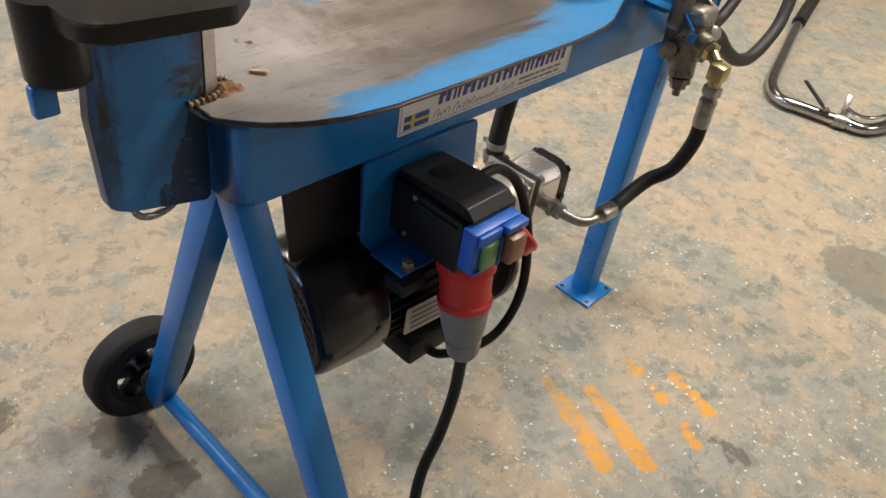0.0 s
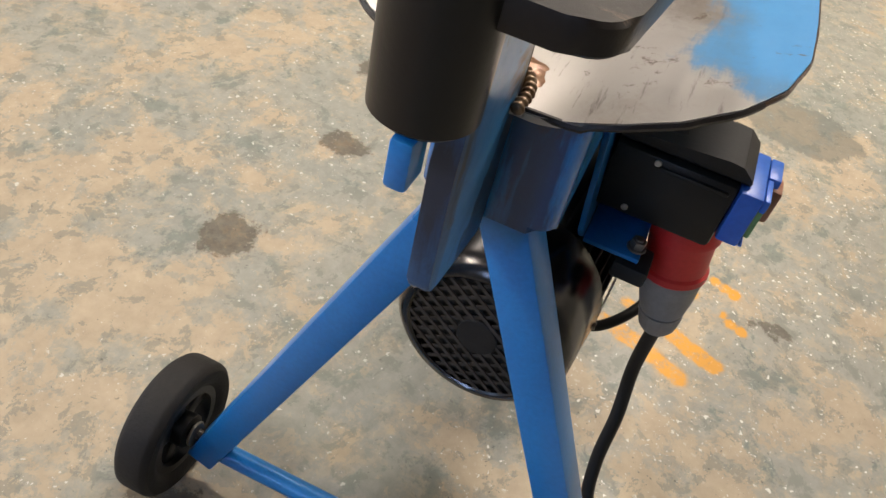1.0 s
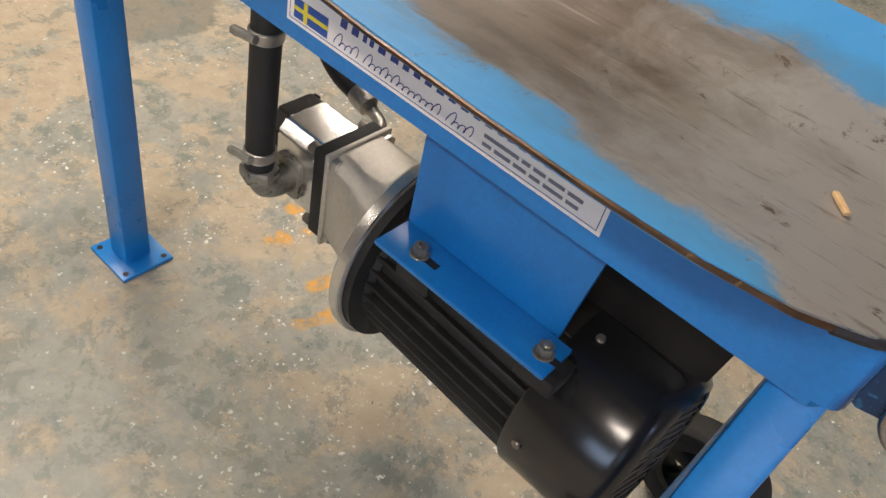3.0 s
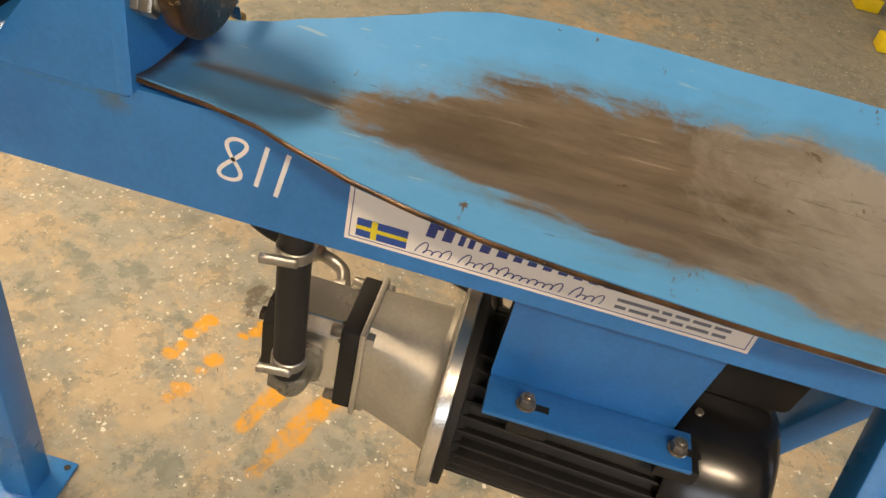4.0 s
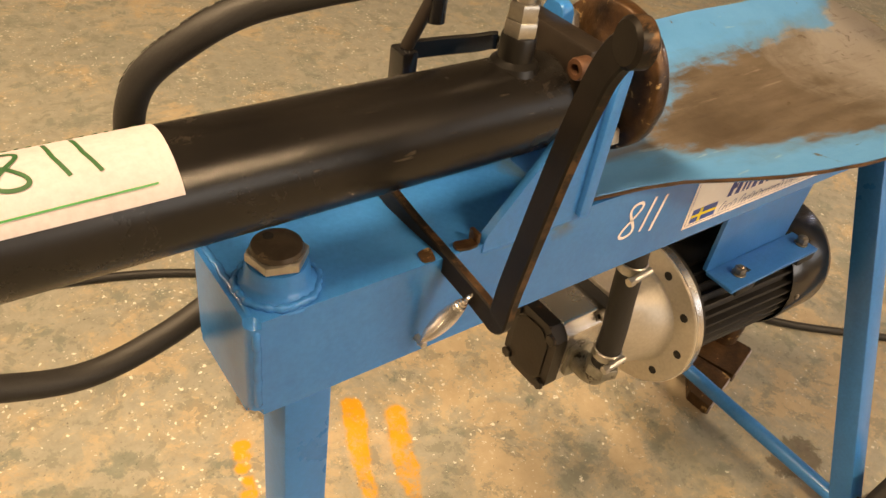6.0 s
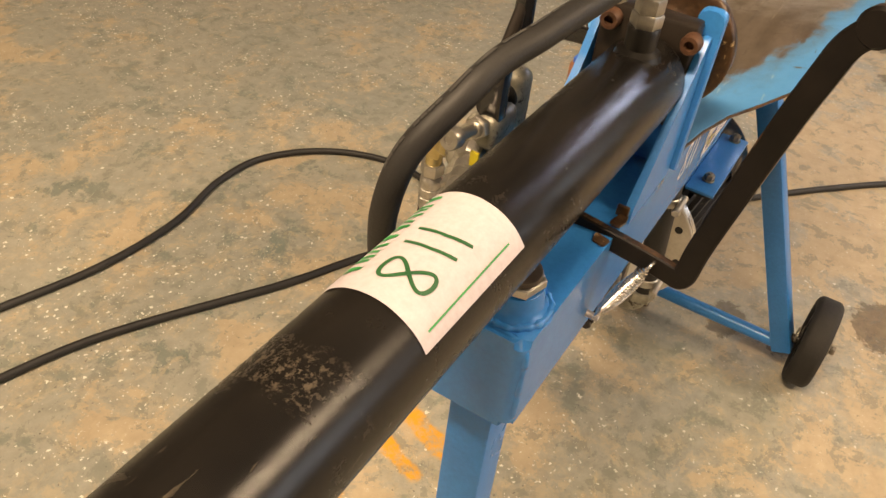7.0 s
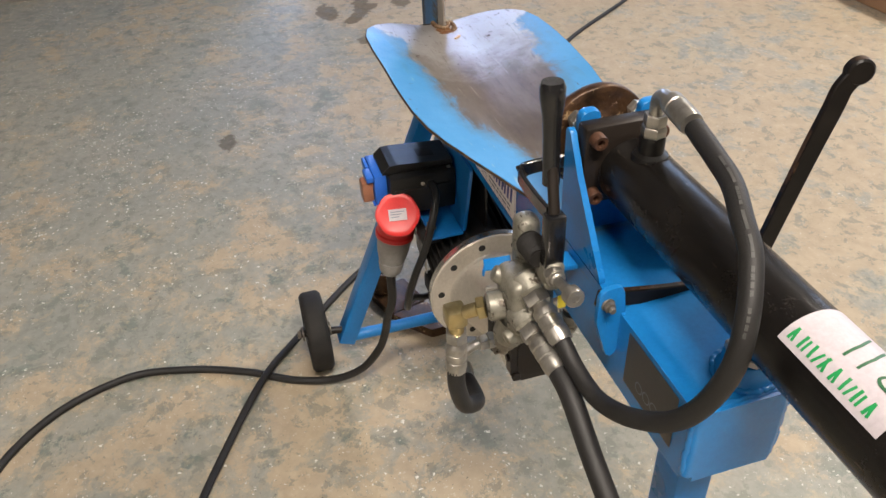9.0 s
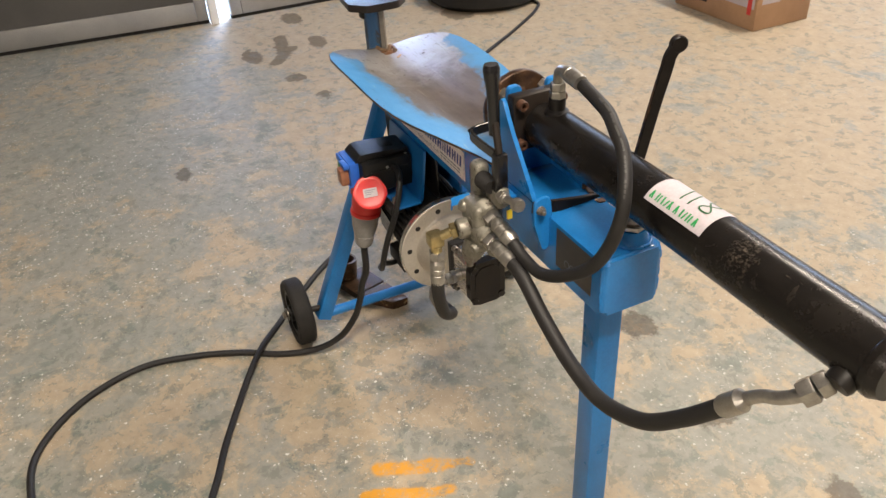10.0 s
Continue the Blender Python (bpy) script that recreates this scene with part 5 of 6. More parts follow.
# bell housing, pump
PY, PZ = -0.033, 0.412
bell = part("bell_housing", lathe((0.367, MY, MZ), AX, [(0, 0), (0, 0.1), (0.0015, 0.102), (0.0125, 0.102), (0.014, 0.1005), (0.014, 0.076), (0.0155, 0.0715), (0.019, 0.0695), (0.021, 0.069), (0.021, 0)], 64), aluminium, splitter, "cast aluminium bell housing between motor and pump")
part("flange_ring", lathe((0.3665, MY, MZ), AX, [(0.0005, 0.1015), (0.0015, 0.1032), (0.0115, 0.1032), (0.0125, 0.1015)], 64), machined, bell, "bright machined rim")
for k in range(10):
    a = 2 * math.pi * k / 10 - 0.105
    q = (0.3808, MY + 0.0855 * math.cos(a), MZ + 0.0855 * math.sin(a))
    part("flange_hole", rod(q, (0.3816, q[1], q[2]), 0.0055, 0, 16), dull_black, bell)


def rect_radius(a, hy, hz, cut):
    """Distance to the edge of a rectangle with cut corners in direction a."""
    c, s_ = abs(math.cos(a)), abs(math.sin(a))
    return min(hy / max(c, 1e-6), hz / max(s_, 1e-6), (hy + hz - cut) / (c + s_))


cone = bmesh.new()
rings = []
for x_, f in ((0.3875, 0.0), (0.405, 0.22), (0.425, 0.5), (0.4555, 1.0)):
    ring = []
    for k in range(72):
        a = 2 * math.pi * k / 72
        r_ = 0.0690 * (1 - f) + rect_radius(a, 0.0385, 0.0545, 0.012) * f
        ring.append(cone.verts.new((x_, MY + (PY - MY) * f + r_ * math.cos(a), MZ + (PZ - MZ) * f + r_ * math.sin(a))))
    rings.append(ring)
for a, b in zip(rings, rings[1:]):
    for k in range(72):
        cone.faces.new((a[k], a[(k + 1) % 72], b[(k + 1) % 72], b[k]))
cone.faces.new(rings[-1])
part("bell_body", cone, aluminium, bell, "", 18)
part("front_flange", box(0.4557, 0.4613, PY - 0.0415, PY + 0.0415, PZ - 0.057, PZ + 0.057, 0.0015), aluminium, bell)


def pump_outline(hy, hz, cut):
    return [(PY + sy * a_, PZ + sz * b_) for sy, sz, flip in ((1, 1, 0), (-1, 1, 1), (-1, -1, 0), (1, -1, 1)) for a_, b_ in (((hy, hz - cut), (hy - cut, hz)) if not flip else ((hy - cut, hz), (hy, hz - cut)))]


pump = part("gear_pump", plate(rounded(pump_outline(0.0355, 0.0475, 0.012), 0.006, 3), 0.4795, 0.5352, "yz", 0.002), machined, splitter, "aluminium gear pump with bright machined flanks")
part("pump_plate", box(0.4615, 0.4792, PY - 0.0385, PY + 0.0385, PZ - 0.053, PZ + 0.053, 0.002), dull_black, pump, "square black adapter plate")
cov = part("rear_cover", plate(rounded(pump_outline(0.0365, 0.048, 0.015), 0.004, 3), 0.5354, 0.553, "yz", 0.0025), greasy_cap, pump, "dark greasy iron rear cover")
part("cover_face", plate(rounded(pump_outline(0.026, 0.037, 0.013), 0.004, 3), 0.5531, 0.5546, "yz", 0.0008), dark_steel, cov)
for sy in (-1, 1):
    for sz in (-1, 1):
        part("cover_bolt", hexnut((0.5528, PY + sy * 0.0285, PZ + sz * 0.0355), AX, 0.0125, 0.0045), greasy_cap, cov)
        part("plate_bolt", socket_screw((0.4793, PY + sy * 0.0325, PZ + sz * 0.0455), AX, 0.0062, 0.0095), old_zinc, pump)
        part("plate_nut", hexnut((0.4556, PY + sy * 0.0335, PZ + sz * 0.0465), (-1, 0, 0), 0.0125, 0.007), zinc, bell)
part("cover_lug", rod((0.5445, PY - 0.034, PZ - 0.004), (0.5445, PY - 0.040, PZ - 0.004), 0.006, 0.001, 14), greasy_cap, cov)

# suction hose with clamps
se_ = tube([(0.511, PY + 0.034, 0.408), (0.512, 0.020, 0.407), (0.513, 0.034, 0.412), (0.514, 0.0405, 0.430)], 0.0145, 16, 5)
hexnut((0.514, 0.0405, 0.422), (0, 0, 1), 0.033, 0.014, se_)
part("suction_elbow", se_, cast_grey, pump)
part("elbow_flange", plate(rounded([(0.494, 0.386), (0.530, 0.386), (0.530, 0.430), (0.494, 0.430)], 0.008), PY + 0.0355, PY + 0.0415, "xz", 0.001), cast_grey, pump)
sh = part("suction_hose", tube([(0.514, 0.041, 0.428), (0.5145, 0.040, 0.48), (0.517, 0.036, 0.54), (0.518, 0.033, 0.5975)], 0.0138, 20, 6), hose_rubber, splitter, "short black suction hose with steel clamps")
for z, yy, xx in ((0.452, 0.0405, 0.514), (0.573, 0.0345, 0.5175)):
    cb = pipe((xx, yy, z - 0.0055), (xx, yy, z + 0.0055), 0.0155, 0.0139, 28)
    rod((xx - 0.008, yy + 0.0172, z + 0.002), (xx + 0.018, yy + 0.0172, z - 0.002), 0.0042, 0.0008, 12, cb)
    hexnut((xx + 0.016, yy + 0.0172, z - 0.002), (1, 0, -0.15), 0.0085, 0.006, cb)
    part("hose_clamp", cb, zinc, sh)

# motor brackets
brb = bmesh.new()
plate(rounded([(0.172, ZB + 0.001), (0.343, ZB + 0.001), (0.343, 0.4835), (0.183, 0.4835), (0.181, 0.51)], [0, 0, 0.004, 0, 0.01]), 0.017, 0.022, "xz", 0, brb)
box(0.168, 0.343, 0.0225, 0.062, 0.4805, 0.4855, 0.0015, brb)
part("motor_bracket", brb, worn_blue, splitter, "blue angle bracket that carries the motor")
# black sheet added so that the gap under the beam reads dark
part("gap_dark_plate", plate(rounded([(0.070, ZB + 0.0005), (0.341, ZB + 0.0005), (0.341, 0.487), (0.082, 0.487)], [0, 0, 0.003, 0.006]), -0.0330, -0.0290, "xz", 0.0008), black_paint, splitter, "black plate added to fill the dark gap between the brackets")
bra = bmesh.new()
plate(rounded([(0.156, 0.50), (0.158, 0.5955), (0.336, 0.5955), (0.332, 0.482), (0.17, 0.482)], [0.004, 0.006, 0.006, 0.006, 0.006]), -0.066, -0.061, "xz", 0.0008, bra)
for v in bra.verts:
    v.co.y += 0.012 * (v.co.z - 0.482) / 0.1135
box(0.166, 0.336, -0.118, -0.0665, 0.4805, 0.4855, 0.0015, bra)
part("motor_bracket", bra, worn_blue, splitter, "blue angle bracket that carries the motor")
for x0 in (0.181, 0.309):
    part("bracket_bolt", bolt_head((x0, 0.044, 0.4855), (0, 0, 1), 0.0120, 0.008), old_zinc, splitter)
    part("bracket_bolt", bolt_head((x0, MY - 0.078, 0.4855), (0, 0, 1), 0.0125, 0.008), old_zinc, splitter)
    part("slot", box(x0 - 0.020, x0 - 0.006, 0.0405, 0.0475, 0.4854, 0.4858), dull_black, splitter)

# switch box with inlet
sw = part("switch_box", box(0.1955, 0.285, -0.1665, -0.0600, 0.5025, 0.5705, 0.005), black_plastic, splitter, "black motor switch box with a blue front")
part("lid", plate(rounded([(-0.0605, 0.5708), (-0.0605, 0.5795), (-0.150, 0.5865), (-0.162, 0.5855), (-0.1735, 0.5755), (-0.1735, 0.5708)], [0, 0.003, 0.004, 0.004, 0.003, 0]), 0.2035, 0.2690, "yz", 0.0018), black_plastic, sw)
part("lid_recess", box(0.222, 0.250, -0.120, -0.085, 0.5775, 0.5835, 0.002), dull_black, sw)
part("side_rib", box(0.1925, 0.1952, -0.1600, -0.1000, 0.5600, 0.5640, 0.001), black_plastic, sw)
part("side_rib", box(0.2853, 0.2878, -0.1600, -0.0700, 0.5470, 0.5510, 0.001), black_plastic, sw)
bl = part("switch_front", box(0.1940, 0.2660, -0.1870, -0.1670, 0.5165, 0.5700, 0.003), blue_plastic, sw, "blue switch surround")
part("rim", box(0.1965, 0.2300, -0.1925, -0.1872, 0.5560, 0.5690, 0.0015), blue_plastic, bl)
part("rim", box(0.2325, 0.2650, -0.1985, -0.1872, 0.5600, 0.5690, 0.0015), blue_plastic, bl)
part("divider", box(0.2290, 0.2320, -0.1945, -0.1872, 0.5190, 0.5555, 0.0008), blue_plastic, bl)
part("rim", box(0.1965, 0.2650, -0.1905, -0.1872, 0.5172, 0.5205, 0.001), blue_plastic, bl)
part("start_button", box(0.2045, 0.2275, -0.1935, -0.1873, 0.5225, 0.5545, 0.0015), green_button, bl, "green start button")
part("stop_button", box(0.2335, 0.2600, -0.2055, -0.1873, 0.5225, 0.5575, 0.004), brown_button, bl, "brown-red stop button")
for sx, sy_, sz_, d_ in ((0.1950, -0.098, 0.566, (-1, 0, 0)), (0.1953, -0.088, 0.512, (-1, 0, 0)), (0.276, -0.070, 0.5705, (0, 0, 1)), (0.2852, -0.115, 0.5555, (1, 0, 0))):
    q = Vector((sx, sy_, sz_))
    part("screw", rod(q, q + Vector(d_) * 0.0022, 0.0032, 0.0006, 12), zinc, sw)
I0, ID = Vector((0.2385, -0.1450, 0.5040)), Vector((-0.02, -0.165, -0.98)).normalized()
inlet = part("power_inlet", lathe(I0, ID, [(0, 0), (0, 0.032), (0.014, 0.0335), (0.017, 0.0345), (0.021, 0.0345), (0.023, 0.0315), (0.028, 0.031), (0.060, 0.0300), (0.0625, 0.0325), (0.069, 0.0325), (0.0715, 0.030), (0.0715, 0)], 48), red_plastic, splitter, "red three-phase power inlet")
lidc, lida = Vector((0.2995, -0.1615, 0.5165)), Vector((0.80, -0.12, 0.58)).normalized()
lb_ = lathe(lidc, lida, [(-0.014, 0.026), (-0.012, 0.0315), (-0.003, 0.0325), (0.0, 0.0345), (0.003, 0.0335), (0.0045, 0.029), (0.0038, 0.026), (0.0038, 0)], 72)
_, lu_, lw_ = basis(lida)
for v in lb_.verts:
    d_ = v.co - lidc
    ang_ = math.atan2(d_.dot(lw_), d_.dot(lu_))
    v.co = lidc + lida * d_.dot(lida) + (d_ - lida * d_.dot(lida)) * (1 + 0.022 * math.cos(6 * ang_))
lid = part("inlet_lid", lb_, red_plastic, inlet, "round red hinged lid")
mlid = oriented(lidc + lida * 0.0056, lida, (0, 0, 1))
part("lid_label", box(0, 0.0005, -0.014, 0.014, -0.009, 0.009, m=mlid), paper, lid, "white printed label")
for k in range(3):
    part("print_line", box(0.0006, 0.0008, -0.011, 0.010 - 0.004 * k, 0.004 - 0.004 * k, 0.0055 - 0.004 * k, m=mlid), grey_ink, lid)
part("motor_lead", tube([(0.296, -0.104, 0.560), (0.325, -0.106, 0.558), (0.350, -0.118, 0.535), (0.361, -0.136, 0.487), (0.356, -0.152, 0.44), (0.348, -0.161, 0.40), (0.336, -0.163, 0.368), (0.318, -0.161, 0.342), (0.295, -0.156, 0.330), (0.270, -0.140, 0.318), (0.256, -0.118, 0.303), (0.2515, -0.096, 0.301)], 0.0062, 12), black_plastic, splitter, "black cable from the switch to the motor")

# control valve with lever
valve = part("control_valve", box(0.668, 0.720, -0.136, -0.088, 0.606, 0.690, 0.009, segs=3), cast_grey, splitter, "cast hydraulic control valve with a hand lever")
part("cast_column", box(0.656, 0.684, -0.116, -0.090, 0.655, 0.742, 0.010, segs=3), cast_grey, valve)
part("cast_block", box(0.692, 0.736, -0.107, -0.086, 0.688, 0.722, 0.007, segs=3), cast_grey, valve)
part("cast_boss", rod((0.696, -0.1165, 0.685), (0.7175, -0.1120, 0.6747), 0.0165, 0.003, 24), cast_grey, valve)
part("cast_boss", rod((0.704, -0.1235, 0.648), (0.7290, -0.1195, 0.6406), 0.0165, 0.003, 24), cast_grey, valve)
part("cast_boss", rod((0.688, -0.130, 0.644), (0.684, -0.152, 0.642), 0.0165, 0.003, 24), cast_grey, valve)
eye_ = rod((0.674, -0.112, 0.655), (0.6705, -0.128, 0.6655), 0.0150, 0.003, 24)
part("cast_boss", eye_, cast_grey, valve)
part("boss_hole", rod((0.6704, -0.1284, 0.6658), (0.6702, -0.1292, 0.6663), 0.0062, 0, 18), dull_black, valve)
part("cast_neck", lathe((0.690, -0.118, 0.622), (-0.24, -0.28, -1), [(0, 0.0225), (0.008, 0.0215), (0.012, 0.0190), (0.030, 0.0180), (0.034, 0.0165), (0.034, 0)], 28), cast_grey, valve)
lc = hexnut((0.6822, -0.1272, 0.5895), (-0.12, -0.14, -1), 0.0270, 0.008)
hexnut((0.6812, -0.1283, 0.5815), (-0.12, -0.14, -1), 0.0200, 0.007, lc)
rod((0.6804, -0.1293, 0.5745), (0.6795, -0.1305, 0.5640), 0.0058, 0.001, 14, lc)
part("bottom_plug", lc, old_zinc, valve)
part("cast_boss", rod((0.716, -0.104, 0.630), (0.720, -0.101, 0.600), 0.0150, 0.005, 24), cast_grey, valve)
for bx, by, bz, dx, dy, dz, br in ((0.676, -0.135, 0.676, -0.3, -1, 0.5, 0.0085), (0.712, -0.134, 0.618, 0.2, -1, -0.2, 0.008), (0.667, -0.108, 0.630, -1, -0.1, -0.2, 0.011), (0.709, -0.098, 0.688, 0.1, -0.2, 1, 0.0105)):
    part("cast_lug", lathe((bx, by, bz), (dx, dy, dz), [(-0.006, br * 1.3), (0.003, br * 1.1), (0.006, br), (0.007, br * 0.8), (0.007, 0)], 14), cast_grey, valve)
for cx_, cz_, wd_, hg_ in ((0.694, 0.662, 0.003, 0.009), (0.700, 0.662, 0.0045, 0.009), (0.7065, 0.662, 0.003, 0.009), (0.694, 0.648, 0.0045, 0.008), (0.701, 0.648, 0.003, 0.008), (0.7065, 0.648, 0.0045, 0.008), (0.698, 0.634, 0.007, 0.006), (0.709, 0.634, 0.004, 0.006)):
    part("cast_mark", box(cx_ - wd_ / 2, cx_ + wd_ / 2, -0.1374, -0.1358, cz_ - hg_ / 2, cz_ + hg_ / 2, 0.0006), cast_grey, valve)
mt_ = rounded([(0.664, -0.088), (0.686, -0.088), (0.690, BY0 - 0.001), (0.662, BY0 - 0.001)], [0.006, 0.012, 0, 0])
part("valve_mount", plate(mt_, 0.671, 0.677, "xy", 0.001), blue, valve, "blue bracket under the valve")
part("bellows", lathe((0.685, -0.1062, 0.7185), (1, -0.05, 0.02), [(0, 0), (0, 0.0135), (0.004, 0.0142), (0.0065, 0.0100), (0.0105, 0.0136), (0.014, 0.0095), (0.018, 0.0128), (0.0215, 0.0090), (0.025, 0.0116), (0.028, 0.0085), (0.032, 0.0100), (0.032, 0)], 28), rubber, valve)
tg_ = bar((0.6462, -0.1410, 0.6680), (0.6625, -0.1165, 0.6795), 0.013, 0.0028, (0.75, 0.0, 0.65), 0.0006)
bar((0.6462, -0.1405, 0.6672), (0.6440, -0.1405, 0.6560), 0.012, 0.0028, (0.5, 0.86, 0), 0.0006, tg_)
part("blue_tag", tg_, blue, valve, "small bent blue strip")
lv = part("lever", box(0.716, 0.731, -0.107, -0.087, 0.714, 0.775, 0.002), gloss_black, valve, "black hand lever with a plastic knob")
part("lever_rod", rod((0.7225, -0.097, 0.774), (0.698, -0.092, 0.83), 0.0055, 0.001, 16), dark_steel, lv)
part("knob", lathe((0.7015, -0.0925, 0.796), (-0.035, -0.02, 1), [(0, 0), (0, 0.0085), (0.05, 0.0085), (0.070, 0.0092), (0.088, 0.0118), (0.098, 0.0122), (0.104, 0.010), (0.104, 0)], 28), gloss_black, lv)
gb = strap([((0.637, -0.036, 0.776), (1, 0, 0)), ((0.631, -0.060, 0.773), (1, -0.1, 0)), ((0.6265, -0.084, 0.769), (1, -0.2, 0)), ((0.632, -0.0955, 0.768), (0.4, -1, 0)), ((0.650, -0.0985, 0.767), (0, -1, 0)), ((0.685, -0.100, 0.769), (0, -1, 0)), ((0.716, -0.100, 0.771), (0, -1, 0))], 0.016, 0.005)
part("lever_stop", gb, gloss_black, valve, "bent black strap beside the lever")
sp = rod((0.728, -0.1005, 0.7105), (0.750, -0.101, 0.7150), 0.0075, 0.001, 16)
hexnut((0.7365, -0.1006, 0.7122), (1, -0.02, 0.21), 0.0185, 0.0085, sp)
rod((0.745, -0.101, 0.714), (0.778, -0.1017, 0.7213), 0.0052, 0.0008, 14, sp)
lathe((0.7765, -0.1017, 0.7210), (1, -0.02, 0.21), [(0, 0), (0, 0.0075), (0.002, 0.0098), (0.0115, 0.0098), (0.0135, 0.0085), (0.0135, 0.0040), (0.0125, 0.0035), (0.0125, 0)], 22, sp)
part("relief_screw", sp, zinc, valve)
part("brass_tag", box(0.748, 0.751, -0.100, -0.092, 0.680, 0.694), flag_yellow, valve)


def hose_end(p, d, parent, r=0.0125, L=0.045, nut=0.022):
    """Crimped ferrule and union nut that starts at p and points along d."""
    p, d = Vector(p), Vector(d).normalized()
    f = hexnut(p, d, nut, 0.014)
    lathe(p + d * 0.014, d, [(0, 0.008), (0.003, 0.009), (0.006, r * 0.95), (0.008, r), (0.014, r), (0.015, r * 0.93), (0.017, r * 0.93), (0.018, r), (0.026, r), (0.027, r * 0.93), (0.029, r * 0.93), (0.030, r), (L - 0.006, r), (L - 0.003, r * 0.92), (L, r * 0.92), (L, 0.006)], 20, f)
    part("hose_fitting", f, zinc, parent, "zinc-plated hose fitting")
    return p + d * (0.014 + L)


def hose(pts, r, parent_ob, label_):
    return part("hydraulic_hose", tube(pts, r, 18, 9), hose_rubber, parent_ob, label_)


# hose from the valve to the front port
LOOP = [(0.9504, -0.0534, 0.7728), (0.9421, -0.0445, 0.8132), (0.9140, -0.0291, 0.8432), (0.8864, -0.0215, 0.8581), (0.8550, -0.0109, 0.8673), (0.8256, -0.0059, 0.8715)]
h1 = hose([(0.7675, -0.1013, 0.6507), (0.797, -0.0975, 0.6360), (0.8336, -0.0925, 0.6315), (0.8802, -0.0872, 0.6553), (0.9185, -0.0737, 0.6862), (0.9390, -0.0619, 0.7230), *LOOP, (0.779, 0.0011, 0.8765)], 0.0091, splitter, "black hydraulic hose looped to the front port")
hose_end((0.716, -0.1124, 0.6754), (0.88, 0.19, -0.42), h1, 0.0125, 0.045, 0.025)
fe = hexnut((0.706, CY, CZ + CR + 0.0195), (0, 0, 1), 0.0215, 0.011)
hexnut((0.706, CY, CZ + CR + 0.0305), (0, 0, 1), 0.0195, 0.012, fe)
tube([(0.706, CY, CZ + CR + 0.038), (0.706, CY, 0.860), (0.709, CY - 0.001, 0.870), (0.718, CY - 0.002, 0.8765), (0.734, 0.0050, 0.8790)], 0.0070, 14, 5, fe)
lathe((0.732, 0.0050, 0.8788), (0.99, -0.08, -0.05), [(0, 0.0075), (0.002, 0.0108), (0.012, 0.0112), (0.013, 0.0104), (0.015, 0.0104), (0.016, 0.0112), (0.038, 0.0112), (0.042, 0.0105), (0.042, 0)], 20, fe)
part("port_elbow", fe, zinc, h1, "zinc-plated elbow fitting")
# printed band on the hose
pr = bmesh.new()
line = spline(LOOP, 8)
for i in range(2, len(line) - 2):
    if i % 5 == 0:
        continue
    t = (line[i + 1] - line[i]).normalized()
    n_ = (Vector((0.45, -0.35, 0.8)) - t * t.dot(Vector((0.45, -0.35, 0.8)))).normalized()
    box(-0.0026, 0.0018, -0.0012, 0.0012, 0.0094, 0.0098, 0, pr, oriented(line[i], t, n_))
part("hose_print", pr, print_ink, h1, "faint row of printed marks")

# hose from the valve to the rear port
h2 = hose([(0.7830, -0.1110, 0.6263), (0.812, -0.1085, 0.6145), (0.868, -0.1065, 0.577), (0.935, -0.1045, 0.545), (1.004, -0.1020, 0.535), (1.080, -0.098, 0.566), (1.130, -0.085, 0.610), (1.172, -0.072, 0.660)], 0.0110, splitter, "black hydraulic hose to the rear port")
hose_end((0.7275, -0.1197, 0.641), (0.95, 0.15, -0.25), h2, 0.0125, 0.045, 0.025)
re_ = lathe((1.172, -0.072, 0.660), (0.56, 0.22, 0.72), [(0, 0), (0, 0.0115), (0.004, 0.0135), (0.030, 0.0135), (0.034, 0.010), (0.038, 0.0075)], 20)
tube([(1.192, -0.064, 0.687), (1.208, -0.058, 0.702), (1.226, -0.054, 0.713), (1.243, -0.044, 0.728)], 0.0075, 14, 5, re_)
hexnut((1.240, -0.0455, 0.726), (0.45, 0.62, 0.64), 0.026, 0.016, re_)
hexnut((1.247, -0.034, 0.737), (0.35, 0.70, 0.62), 0.024, 0.013, re_)
part("port_elbow", re_, zinc, h2, "zinc-plated bent fitting")

# pressure hose from the pump to the valve
h3 = hose([(0.6702, -0.1842, 0.548), (0.6695, -0.1835, 0.515), (0.660, -0.172, 0.470), (0.6400, -0.1500, 0.4450), (0.606, -0.1420, 0.4260), (0.5696, -0.1413, 0.4167)], 0.0108, splitter, "black pressure hose from pump to valve")
el = hexnut((0.6835, -0.1530, 0.6415), (-0.25, -1, -0.20), 0.0235, 0.009)
rod((0.682, -0.160, 0.640), (0.674, -0.174, 0.632), 0.0080, 0.001, 16, el)
box(0.6555, 0.6795, -0.1945, -0.1705, 0.6130, 0.6370, 0.0045, el)
rod((0.6690, -0.1823, 0.614), (0.6700, -0.1823, 0.600), 0.0092, 0.001, 16, el)
part("brass_elbow", el, brass, h3, "yellow-passivated elbow")
hose_end((0.6702, -0.1823, 0.6045), (-0.005, -0.025, -1), h3, 0.0122, 0.047, 0.0225)
pf = lathe((0.5730, -0.1417, 0.4172), (-0.985, 0.125, -0.12), [(0, 0), (0, 0.0115), (0.003, 0.0128), (0.026, 0.0128), (0.030, 0.0085), (0.032, 0.0075)], 20)
tube([(0.545, -0.1382, 0.4132), (0.530, -0.1362, 0.4095), (0.516, -0.127, 0.409), (0.509, -0.110, 0.4105), (0.507, -0.096, 0.412)], 0.0072, 14, 5, pf)
hexnut((0.5075, -0.101, 0.4115), (-0.08, 1, 0.05), 0.021, 0.013, pf)
